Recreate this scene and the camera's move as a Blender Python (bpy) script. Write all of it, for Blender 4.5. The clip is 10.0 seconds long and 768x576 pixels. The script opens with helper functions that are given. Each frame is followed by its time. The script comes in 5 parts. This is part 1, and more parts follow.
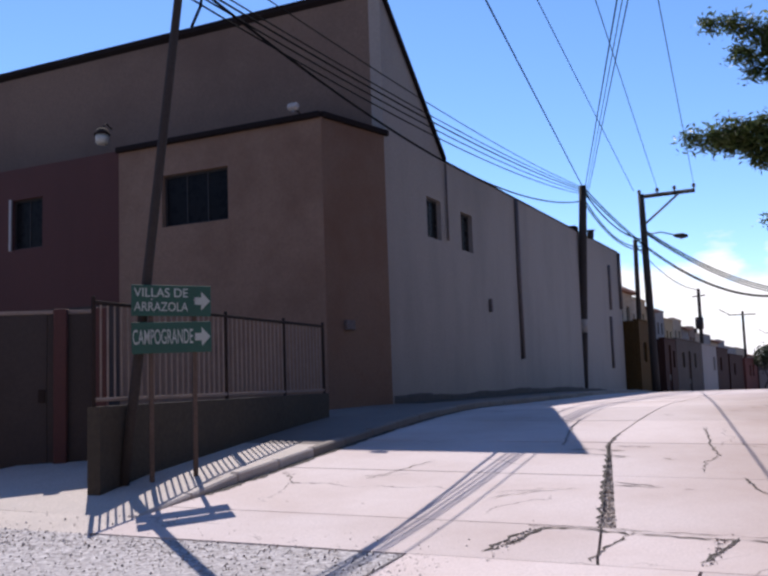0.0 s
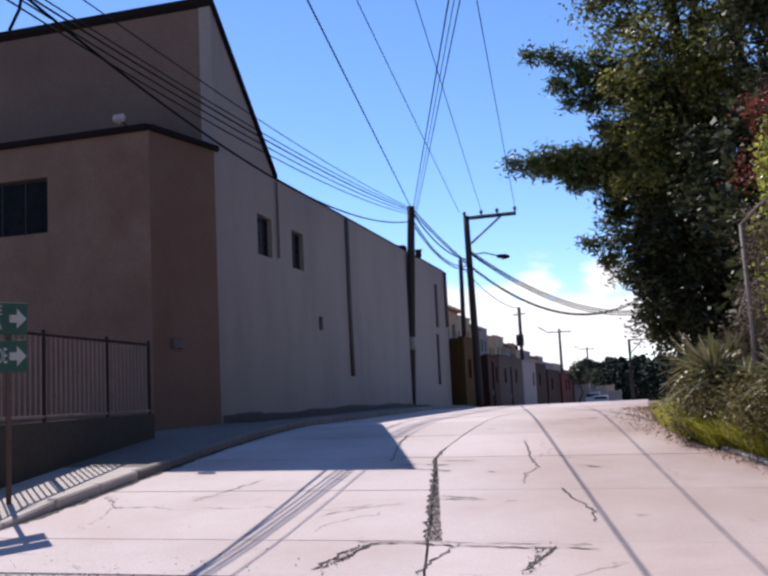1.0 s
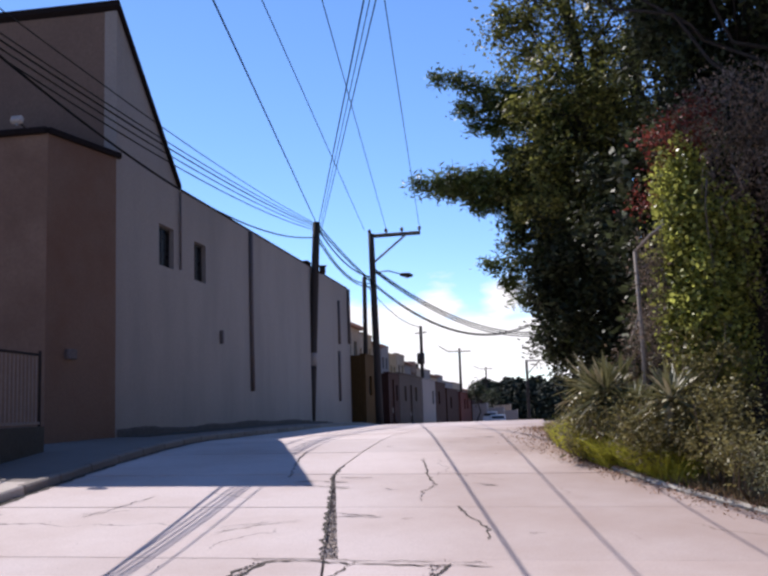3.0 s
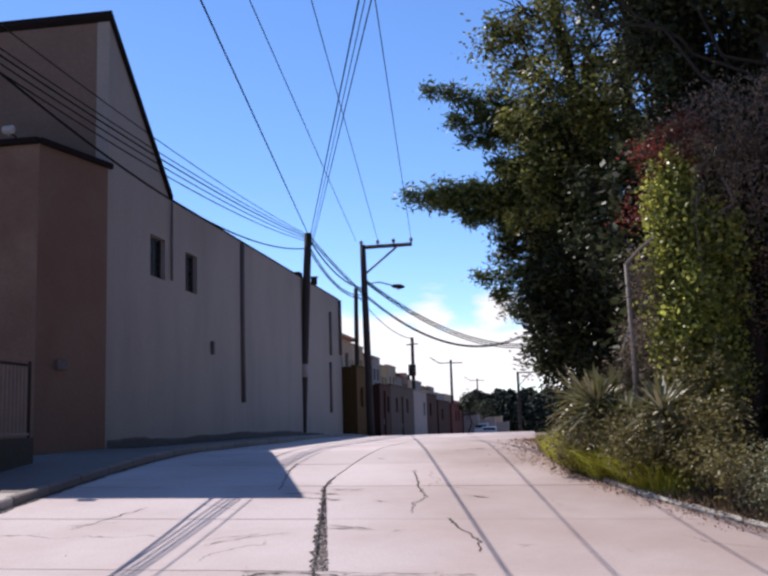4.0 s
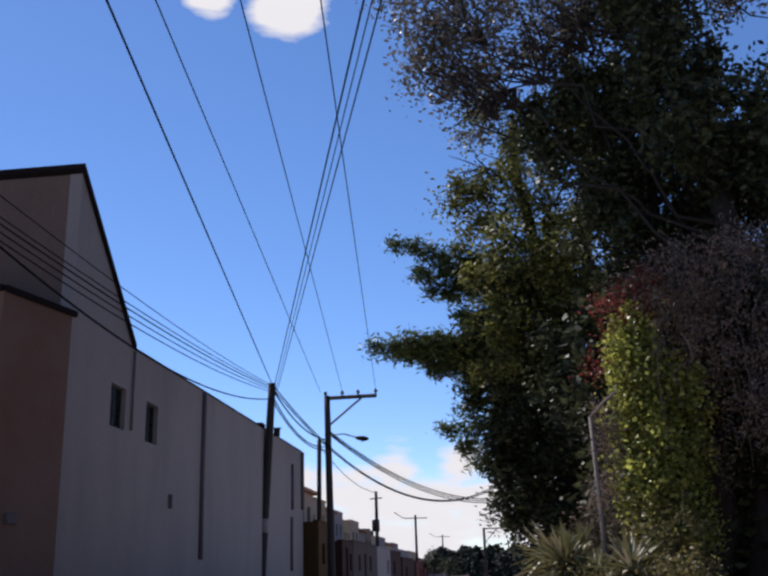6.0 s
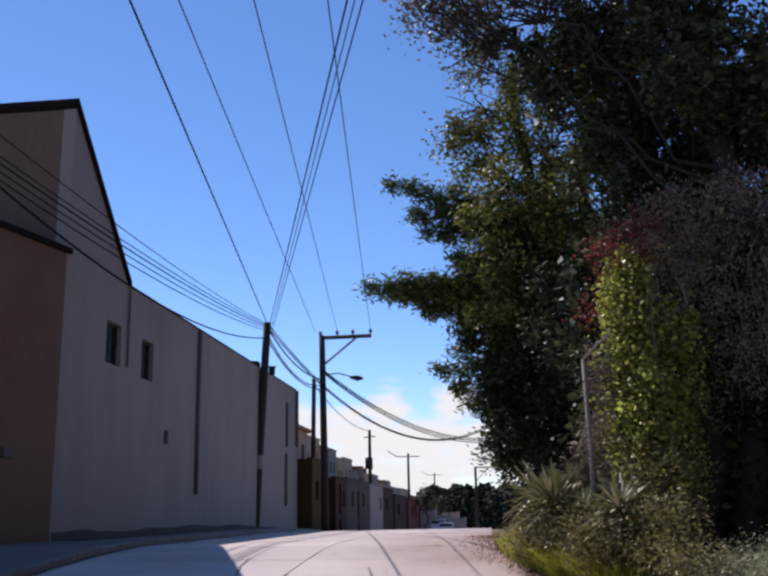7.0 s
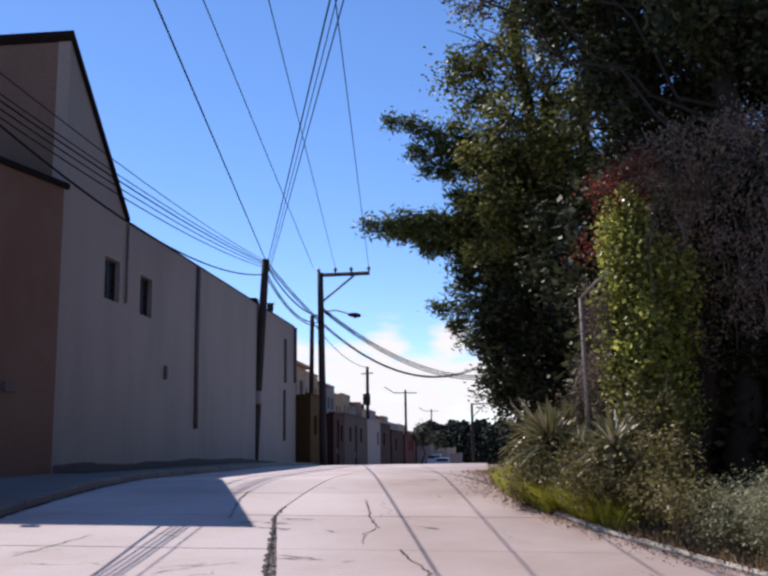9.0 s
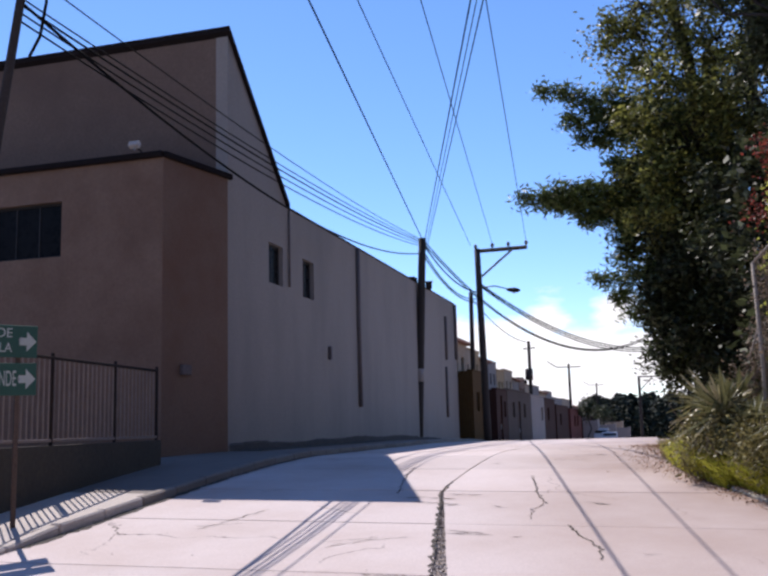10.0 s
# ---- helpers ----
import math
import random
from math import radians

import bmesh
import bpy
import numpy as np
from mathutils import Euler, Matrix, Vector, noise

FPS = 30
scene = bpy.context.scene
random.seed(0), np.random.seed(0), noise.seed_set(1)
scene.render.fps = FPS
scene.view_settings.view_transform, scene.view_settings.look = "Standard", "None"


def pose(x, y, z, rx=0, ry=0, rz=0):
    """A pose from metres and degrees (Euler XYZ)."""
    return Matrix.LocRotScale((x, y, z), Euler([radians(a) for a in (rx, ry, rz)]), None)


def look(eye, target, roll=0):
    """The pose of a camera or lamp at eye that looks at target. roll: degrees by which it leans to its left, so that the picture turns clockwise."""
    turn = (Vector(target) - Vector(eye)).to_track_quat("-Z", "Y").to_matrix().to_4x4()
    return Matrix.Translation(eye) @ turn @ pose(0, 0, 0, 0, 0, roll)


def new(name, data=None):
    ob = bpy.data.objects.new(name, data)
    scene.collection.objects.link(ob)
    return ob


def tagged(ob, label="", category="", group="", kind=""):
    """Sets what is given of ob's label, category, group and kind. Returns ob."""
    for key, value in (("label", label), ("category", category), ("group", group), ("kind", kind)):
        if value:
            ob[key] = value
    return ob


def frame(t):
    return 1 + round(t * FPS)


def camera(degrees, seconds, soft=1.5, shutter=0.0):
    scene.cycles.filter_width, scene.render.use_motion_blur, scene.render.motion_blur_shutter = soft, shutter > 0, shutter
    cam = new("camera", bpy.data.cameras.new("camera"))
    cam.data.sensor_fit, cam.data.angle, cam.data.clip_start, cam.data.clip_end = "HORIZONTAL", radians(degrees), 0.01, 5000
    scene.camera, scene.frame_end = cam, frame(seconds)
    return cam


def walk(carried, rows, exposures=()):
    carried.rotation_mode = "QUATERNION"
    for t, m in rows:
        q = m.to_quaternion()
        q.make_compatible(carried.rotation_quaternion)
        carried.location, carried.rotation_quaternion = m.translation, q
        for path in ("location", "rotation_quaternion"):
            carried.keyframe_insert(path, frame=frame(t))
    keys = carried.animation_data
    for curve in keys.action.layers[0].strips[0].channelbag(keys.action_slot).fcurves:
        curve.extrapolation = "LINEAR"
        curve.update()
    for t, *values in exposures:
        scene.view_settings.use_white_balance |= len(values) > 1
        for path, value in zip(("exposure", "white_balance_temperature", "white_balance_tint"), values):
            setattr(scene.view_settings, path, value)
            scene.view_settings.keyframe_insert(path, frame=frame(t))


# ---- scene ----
cam = camera(45.04, 10.0, soft=2.7)
EYE = (0.0, 0.0, 1.6)
PATH = [
    (0.0, pose(*EYE, 95.95, 1.96, 0.00)),
    (0.5, pose(*EYE, 95.85, 2.12, -7.17)),
    (1.0, pose(*EYE, 96.62, 2.81, -10.43)),
    (1.5, pose(*EYE, 96.68, 2.75, -11.50)),
    (2.0, pose(*EYE, 96.64, 2.08, -13.01)),
    (2.5, pose(*EYE, 97.11, 1.99, -15.64)),
    (4.0, pose(*EYE, 98.07, 1.77, -17.11)),
    (4.5, pose(*EYE, 101.27, 1.48, -17.63)),
    (5.0, pose(*EYE, 105.17, 1.32, -17.85)),
    (5.5, pose(*EYE, 106.57, 2.02, -18.65)),
    (5.7, pose(*EYE, 107.43, 1.95, -18.93)),
    (6.8, pose(*EYE, 104.86, 1.15, -19.91)),
    (7.0, pose(*EYE, 103.65, 1.06, -19.80)),
    (7.5, pose(*EYE, 101.63, 0.84, -20.56)),
    (8.0, pose(*EYE, 100.97, 0.70, -20.51)),
    (8.5, pose(*EYE, 100.41, 0.74, -20.50)),
    (9.0, pose(*EYE, 99.79, 0.75, -19.97)),
    (9.5, pose(*EYE, 98.73, 0.96, -13.93)),
    (10.0, pose(*EYE, 98.55, 1.49, -9.98)),
]
EXPOSURE = [(0.0, 0.0), (1.0, 0.0), (2.5, 0.0), (4.0, -0.08), (4.5, -0.36), (5.5, -0.4), (7.5, -0.27), (9.0, -0.18), (10.0, 0.05)]
walk(cam, PATH, [(t, s, 6550, 15) for t, s in EXPOSURE])

# ---- world, sun, exposure ----
SUN_AZ, SUN_EL = radians(16.3), radians(50.0)     # sun stands ahead, a little to the left
world = bpy.data.worlds.new("world")
scene.world = world
world.use_nodes = True
wn, wl = world.node_tree.nodes, world.node_tree.links
wn.clear()
w_out = wn.new("ShaderNodeOutputWorld")
w_bg = wn.new("ShaderNodeBackground")
w_sky = wn.new("ShaderNodeTexSky")
w_sky.sky_type = "NISHITA"
w_sky.sun_disc = False
w_sky.sun_elevation, w_sky.sun_rotation = SUN_EL, -SUN_AZ
w_sky.altitude, w_sky.air_density, w_sky.dust_density, w_sky.ozone_density = 1600, 1.0, 0.12, 4.0
w_bg.inputs["Strength"].default_value = 0.075
w_tc = wn.new("ShaderNodeTexCoord")


def w_math(op, a, b=None, c=None):
    nd = wn.new("ShaderNodeMath")
    nd.operation = op
    for i, v in enumerate((a, b, c)):
        if v is None:
            continue
        if isinstance(v, (int, float)):
            nd.inputs[i].default_value = v
        else:
            wl.new(v, nd.inputs[i])
    return nd.outputs[0]


w_sep = wn.new("ShaderNodeSeparateXYZ")
wl.new(w_tc.outputs["Generated"], w_sep.inputs[0])
w_map = wn.new("ShaderNodeMapping")
w_map.inputs["Scale"].default_value = (1.0, 1.0, 3.2)
wl.new(w_tc.outputs["Generated"], w_map.inputs[0])
w_noise = wn.new("ShaderNodeTexNoise")
w_noise.inputs["Scale"].default_value, w_noise.inputs["Detail"].default_value = 7.0, 7.0
w_noise.inputs["Roughness"].default_value = 0.55
wl.new(w_map.outputs[0], w_noise.inputs["Vector"])


def cloud_at(az, el, size):
    """A soft cap of the sky round one direction, for a single cloud."""
    a, e = radians(az), radians(el)
    nd = wn.new("ShaderNodeVectorMath")
    nd.operation = "DISTANCE"
    wl.new(w_tc.outputs["Generated"], nd.inputs[0])
    nd.inputs[1].default_value = (-math.sin(a) * math.cos(e), math.cos(a) * math.cos(e), math.sin(e))
    return w_math("SUBTRACT", 1.0, w_math("DIVIDE", nd.outputs["Value"], radians(size)))


band = w_math("MULTIPLY", w_math("SUBTRACT", 0.128, w_sep.outputs[2]), 8.0)
band = w_math("MINIMUM", band, 0.36)
cover = band
for az, el, size in ((-14.0, 34.4, 2.7), (-20.2, 6.2, 2.4), (-24.0, 6.0, 2.2), (-8.0, 35.2, 1.8)):
    cover = w_math("MAXIMUM", cover, w_math("MULTIPLY", cloud_at(az, el, size), 0.75 if el > 20 else 0.5))
dens = w_math("ADD", w_math("MULTIPLY", w_math("SUBTRACT", w_noise.outputs["Fac"], 0.5), 1.5), cover)
dens = w_math("MULTIPLY", w_math("SUBTRACT", dens, 0.1), 4.0)
w_clamp = wn.new("ShaderNodeClamp")
wl.new(dens, w_clamp.inputs[0])
w_mix = wn.new("ShaderNodeMix")
w_mix.data_type = "RGBA"
wl.new(w_clamp.outputs[0], w_mix.inputs["Factor"])
w_hsv = wn.new("ShaderNodeHueSaturation")
w_hsv.inputs["Saturation"].default_value, w_hsv.inputs["Value"].default_value = 1.14, 2.6
w_hsv.inputs["Hue"].default_value = 0.505
wl.new(w_sky.outputs[0], w_hsv.inputs["Color"])
wl.new(w_hsv.outputs[0], w_mix.inputs[6])
w_mix.inputs[7].default_value = (14.5, 14.6, 15.0, 1)
wl.new(w_mix.outputs[2], w_bg.inputs["Color"])
wl.new(w_bg.outputs[0], w_out.inputs[0])

sun_data = bpy.data.lights.new("sun", "SUN")
sun_data.energy, sun_data.angle, sun_data.color = 5.9, radians(0.3), (1.0, 0.95, 0.9)
sun = new("sun", sun_data)
SUN_DIR = Vector((-math.sin(SUN_AZ) * math.cos(SUN_EL), math.cos(SUN_AZ) * math.cos(SUN_EL), math.sin(SUN_EL)))
sun.matrix_world = look(SUN_DIR * 60, (0, 0, 0))

# ---- materials ----


def mat(name, base, rough=0.85, spread=0.25, grain=40.0, stain=0.7, bump=0.15, metal=0.0, stain_col=None, stain_amt=0.35,
        per=0.0, spec=0.3, streak=False, translucent=0.0):
    """A surface with grain, large stains, relief and, where asked, a tone of its own for each piece."""
    m = bpy.data.materials.new(name)
    m.use_nodes = True
    nt = m.node_tree
    nodes, links = nt.nodes, nt.links
    bsdf = nodes["Principled BSDF"]
    bsdf.inputs["Metallic"].default_value = metal
    bsdf.inputs["Specular IOR Level"].default_value = spec
    tc = nodes.new("ShaderNodeTexCoord")
    geo = nodes.new("ShaderNodeNewGeometry")
    fine = nodes.new("ShaderNodeTexNoise")
    fine.inputs["Scale"].default_value, fine.inputs["Detail"].default_value = grain, 6
    big = nodes.new("ShaderNodeTexNoise")
    big.inputs["Scale"].default_value, big.inputs["Detail"].default_value = stain, 5
    big.inputs["Roughness"].default_value = 0.62
    links.new(geo.outputs["Position"], fine.inputs["Vector"])
    if streak:
        mp = nodes.new("ShaderNodeMapping")
        mp.inputs["Scale"].default_value = (0.75, 0.75, 0.22)
        links.new(geo.outputs["Position"], mp.inputs[0])
        links.new(mp.outputs[0], big.inputs["Vector"])
    else:
        links.new(geo.outputs["Position"], big.inputs["Vector"])
    ramp = nodes.new("ShaderNodeValToRGB")
    ramp.color_ramp.elements[0].position, ramp.color_ramp.elements[1].position = 0.25, 0.75
    lo = [c * (1 - spread) for c in base]
    hi = [min(1, c * (1 + spread)) for c in base]
    ramp.color_ramp.elements[0].color, ramp.color_ramp.elements[1].color = (*lo, 1), (*hi, 1)
    links.new(fine.outputs["Fac"], ramp.inputs[0])
    mix = nodes.new("ShaderNodeMix")
    mix.data_type = "RGBA"
    sr = nodes.new("ShaderNodeMapRange")
    sr.inputs["From Min"].default_value, sr.inputs["From Max"].default_value = 0.42, 0.72
    sr.inputs["To Max"].default_value = stain_amt
    links.new(big.outputs["Fac"], sr.inputs["Value"])
    links.new(sr.outputs[0], mix.inputs["Factor"])
    links.new(ramp.outputs[0], mix.inputs[6])
    mix.inputs[7].default_value = (*(stain_col or [c * 0.55 for c in base]), 1)
    col = mix.outputs[2]
    if per:
        rnd = nodes.new("ShaderNodeObjectInfo").outputs["Random"] if per < 1 else geo.outputs["Random Per Island"]
        amount = per if per < 1 else per - 1
        hsv = nodes.new("ShaderNodeHueSaturation")
        mr = nodes.new("ShaderNodeMapRange")
        mr.inputs["To Min"].default_value, mr.inputs["To Max"].default_value = 1 - amount, 1 + amount
        links.new(rnd, mr.inputs["Value"])
        links.new(mr.outputs[0], hsv.inputs["Value"])
        links.new(col, hsv.inputs["Color"])
        col = hsv.outputs[0]
    links.new(col, bsdf.inputs["Base Color"])
    rr = nodes.new("ShaderNodeMapRange")
    rr.inputs["To Min"].default_value, rr.inputs["To Max"].default_value = max(0.02, rough - 0.12), min(1, rough + 0.1)
    links.new(fine.outputs["Fac"], rr.inputs["Value"])
    links.new(rr.outputs[0], bsdf.inputs["Roughness"])
    if bump:
        bp = nodes.new("ShaderNodeBump")
        bp.inputs["Strength"].default_value, bp.inputs["Distance"].default_value = bump, 0.02
        links.new(fine.outputs["Fac"], bp.inputs["Height"])
        links.new(bp.outputs[0], bsdf.inputs["Normal"])
    if translucent:
        tr = nodes.new("ShaderNodeBsdfTranslucent")
        ms = nodes.new("ShaderNodeMixShader")
        ms.inputs[0].default_value = translucent
        links.new(col, tr.inputs[0])
        links.new(bsdf.outputs[0], ms.inputs[1])
        links.new(tr.outputs[0], ms.inputs[2])
        links.new(ms.outputs[0], nodes["Material Output"].inputs[0])
    return m


def concrete(name, base, per):
    """Worn pinkish road concrete: grain, tyre-dark patches, and fine cracks."""
    m = mat(name, base, 0.9, 0.14, 45, 0.32, 0.25, stain_col=(base[0] * 0.74, base[1] * 0.66, base[2] * 0.6), stain_amt=0.75, per=per)
    nodes, links = m.node_tree.nodes, m.node_tree.links
    bsdf = nodes["Principled BSDF"]
    src = bsdf.inputs["Base Color"].links[0].from_socket
    geo = nodes.new("ShaderNodeNewGeometry")
    warp = nodes.new("ShaderNodeTexNoise")
    warp.inputs["Scale"].default_value, warp.inputs["Detail"].default_value = 1.3, 6
    links.new(geo.outputs["Position"], warp.inputs["Vector"])
    add = nodes.new("ShaderNodeVectorMath")
    add.operation = "MULTIPLY_ADD"
    links.new(warp.outputs["Color"], add.inputs[0])
    add.inputs[1].default_value = (1.1, 1.1, 0)
    links.new(geo.outputs["Position"], add.inputs[2])
    vor = nodes.new("ShaderNodeTexVoronoi")
    vor.feature = "DISTANCE_TO_EDGE"
    vor.inputs["Scale"].default_value = 0.33
    links.new(add.outputs[0], vor.inputs["Vector"])
    line = nodes.new("ShaderNodeMapRange")
    line.inputs["From Min"].default_value, line.inputs["From Max"].default_value = 0.001, 0.004
    line.inputs["To Min"].default_value, line.inputs["To Max"].default_value = 1.0, 0.0
    links.new(vor.outputs["Distance"], line.inputs["Value"])
    gate = nodes.new("ShaderNodeTexNoise")
    gate.inputs["Scale"].default_value = 0.55
    links.new(geo.outputs["Position"], gate.inputs["Vector"])
    gr = nodes.new("ShaderNodeMapRange")
    gr.inputs["From Min"].default_value, gr.inputs["From Max"].default_value = 0.55, 0.66
    links.new(gate.outputs["Fac"], gr.inputs["Value"])
    mul = nodes.new("ShaderNodeMath")
    mul.operation = "MULTIPLY"
    links.new(line.outputs[0], mul.inputs[0])
    links.new(gr.outputs[0], mul.inputs[1])
    mix = nodes.new("ShaderNodeMix")
    mix.data_type = "RGBA"
    links.new(mul.outputs[0], mix.inputs["Factor"])
    links.new(src, mix.inputs[6])
    mix.inputs[7].default_value = (0.06, 0.05, 0.045, 1)
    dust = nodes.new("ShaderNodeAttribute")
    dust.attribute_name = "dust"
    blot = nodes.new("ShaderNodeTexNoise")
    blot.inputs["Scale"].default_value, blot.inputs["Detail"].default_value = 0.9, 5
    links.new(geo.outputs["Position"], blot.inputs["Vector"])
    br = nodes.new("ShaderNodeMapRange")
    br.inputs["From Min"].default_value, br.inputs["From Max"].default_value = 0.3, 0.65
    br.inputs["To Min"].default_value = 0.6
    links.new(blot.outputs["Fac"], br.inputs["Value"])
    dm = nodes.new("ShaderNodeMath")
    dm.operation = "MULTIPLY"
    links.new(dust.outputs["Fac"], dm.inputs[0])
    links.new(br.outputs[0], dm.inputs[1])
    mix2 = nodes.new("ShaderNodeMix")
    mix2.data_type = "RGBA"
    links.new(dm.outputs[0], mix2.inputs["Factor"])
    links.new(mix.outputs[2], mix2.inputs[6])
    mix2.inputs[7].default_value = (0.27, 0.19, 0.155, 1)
    links.new(mix2.outputs[2], bsdf.inputs["Base Color"])
    return m


M_EARTH = mat("dry_earth", (0.2, 0.15, 0.11), 0.95, 0.3, 12, 0.3, 0.5, stain_col=(0.12, 0.1, 0.06))
M_JOINT = mat("joint_dirt", (0.26, 0.22, 0.2), 0.95, 0.35, 40, 1.6, 0.6, stain_col=(0.04, 0.035, 0.03), stain_amt=0.95)
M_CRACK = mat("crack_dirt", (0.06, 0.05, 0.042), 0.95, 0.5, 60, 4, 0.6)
M_STONE = mat("loose_grit", (0.34, 0.3, 0.28), 0.95, 0.3, 30, 3, 0.3, per=1.5)
M_ASPHALT = mat("gravelly_asphalt", (0.36, 0.335, 0.33), 0.95, 0.6, 17, 0.5, 1.0, stain_col=(0.26, 0.235, 0.225))
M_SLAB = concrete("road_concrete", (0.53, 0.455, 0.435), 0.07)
M_KERB_PALE = mat("pale_kerb_paint", (0.44, 0.41, 0.35), 0.85, 0.15, 40, 1.5, 0.3, per=0.12)
# kerb colour lowered for the stretch in the building's shade
M_KERB_SHADE = mat("shaded_kerb_concrete", (0.2, 0.172, 0.152), 0.9, 0.2, 40, 1.2, 0.4, per=0.1)
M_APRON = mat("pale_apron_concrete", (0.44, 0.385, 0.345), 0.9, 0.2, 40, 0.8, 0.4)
# footway colour lowered for shade; the apron concrete is its sunlit tone
M_WALK_SHADE = mat("shaded_footway_concrete", (0.17, 0.145, 0.13), 0.9, 0.15, 40, 0.8, 0.3, per=0.05)
M_GREY = mat("grey_render", (0.25, 0.218, 0.2), 0.92, 0.1, 18, 0.6, 0.25, stain_col=(0.15, 0.133, 0.126), stain_amt=0.5, streak=True)
M_BROWN = mat("brown_render", (0.195, 0.124, 0.089), 0.92, 0.14, 14, 0.45, 0.25, stain_col=(0.12, 0.068, 0.046), stain_amt=0.85)
M_RUST = mat("rust_render", (0.148, 0.092, 0.067), 0.92, 0.12, 18, 0.7, 0.25, stain_col=(0.12, 0.058, 0.036), stain_amt=0.7)
M_UPPER = mat("dark_brown_render", (0.138, 0.092, 0.071), 0.92, 0.14, 14, 0.35, 0.25, stain_col=(0.085, 0.055, 0.044), stain_amt=0.8)
M_PURPLE = mat("maroon_paint", (0.075, 0.03, 0.027), 0.85, 0.12, 18, 0.8, 0.2, streak=True)
M_PLINTH = mat("plinth_render", (0.05, 0.038, 0.034), 0.92, 0.15, 18, 0.8, 0.25)
M_COPING = mat("dark_coping", (0.016, 0.012, 0.012), 0.9, 0.3, 20, 1, 0.3, spec=0.05)
M_STAIN = mat("damp_stain", (0.12, 0.1, 0.1), 0.95, 0.3, 14, 2, 0.2)
M_FOOT_SHADE = mat("foot_shade_paint", (0.07, 0.06, 0.057), 0.95, 0.4, 14, 2, 0.3)
M_ROOF = mat("roof_sheet", (0.16, 0.13, 0.12), 0.8, 0.2, 10, 0.5, 0.3)
M_DARK = mat("dark_room", (0.03, 0.028, 0.028), 0.9, 0.2, 10, 1, 0)
M_FRAME = mat("dark_window_frame", (0.03, 0.027, 0.027), 0.6, 0.2, 30, 2, 0.1)
M_GLASS = mat("dusty_glass", (0.01, 0.01, 0.011), 0.3, 0.3, 6, 1.5, 0.02, spec=0.05)
M_IRON = mat("painted_iron", (0.028, 0.02, 0.018), 0.8, 0.25, 60, 3, 0.2, spec=0.08)
M_IRON_LT = mat("pale_painted_iron", (0.22, 0.17, 0.145), 0.8, 0.2, 60, 3, 0.2, spec=0.1)
M_RUSTY = mat("rusty_post_steel", (0.09, 0.062, 0.05), 0.8, 0.3, 40, 3, 0.2, spec=0.15)
M_BASEWALL = mat("rough_base_wall", (0.05, 0.04, 0.03), 0.95, 0.25, 14, 1.2, 0.5)
M_WOODPOLE = mat("creosoted_timber", (0.034, 0.026, 0.023), 0.85, 0.35, 25, 1.5, 0.5, streak=True)
M_WHITE = mat("white_band_paint", (0.34, 0.32, 0.31), 0.85, 0.15, 25, 3, 0.2)
M_STEEL = mat("galvanised_steel", (0.25, 0.25, 0.26), 0.5, 0.2, 40, 3, 0.1, metal=0.6)
M_CABLE = mat("black_cable", (0.008, 0.008, 0.009), 0.9, 0.2, 30, 2, 0, spec=0.02)
M_SIGN = mat("green_sign", (0.005, 0.055, 0.038), 0.6, 0.12, 20, 3, 0.03, spec=0.5)
M_SIGNTXT = mat("sign_white", (0.33, 0.36, 0.34), 0.5, 0.05, 30, 3, 0)
M_INSUL = mat("brown_porcelain", (0.09, 0.05, 0.035), 0.25, 0.2, 20, 2, 0, spec=0.6)
M_BARK = mat("bark", (0.032, 0.026, 0.022), 0.95, 0.4, 14, 1.5, 0.8)
M_TWIG = mat("dry_twig", (0.16, 0.125, 0.095), 0.95, 0.3, 30, 2, 0.2, per=1.25)
M_LEAF_D = mat("dark_leaf", (0.05, 0.06, 0.028), 0.55, 0.3, 3, 0.8, 0, per=1.8, spec=0.22, translucent=0.25)
M_LEAF_Y = mat("olive_leaf", (0.17, 0.175, 0.045), 0.5, 0.3, 3, 0.8, 0, per=1.9, spec=0.3, translucent=0.32)
M_NEEDLE = mat("pine_needles", (0.085, 0.115, 0.036), 0.45, 0.25, 3, 0.8, 0, per=1.6, spec=0.22, translucent=0.28)
M_IVY = mat("ivy_leaf", (0.33, 0.345, 0.078), 0.4, 0.3, 4, 1.2, 0, per=1.8, spec=0.45, translucent=0.5, stain_col=(0.075, 0.1, 0.03))
M_REDVINE = mat("red_creeper_leaf", (0.2, 0.045, 0.034), 0.5, 0.25, 4, 1.5, 0, per=1.5, translucent=0.35)
M_DRYVINE = mat("dry_creeper", (0.19, 0.145, 0.11), 0.8, 0.25, 4, 1.5, 0, per=1.5, translucent=0.25)
M_BUSH = mat("grey_green_leaf", (0.29, 0.29, 0.17), 0.55, 0.2, 4, 1.5, 0, per=1.5, translucent=0.3)
M_BUSH_OLIVE = mat("olive_scrub_leaf", (0.21, 0.185, 0.072), 0.5, 0.2, 4, 1.5, 0, per=1.6, translucent=0.35)
M_GRASS = mat("fresh_grass", (0.5, 0.5, 0.07), 0.5, 0.2, 5, 2, 0, per=1.4, translucent=0.4)
M_DRYGRASS = mat("dry_grass", (0.3, 0.22, 0.12), 0.7, 0.2, 5, 2, 0, per=1.4, translucent=0.3)
M_YUCCA = mat("yucca_blade", (0.21, 0.21, 0.1), 0.4, 0.2, 4, 2, 0, per=1.6, spec=0.4, translucent=0.2)
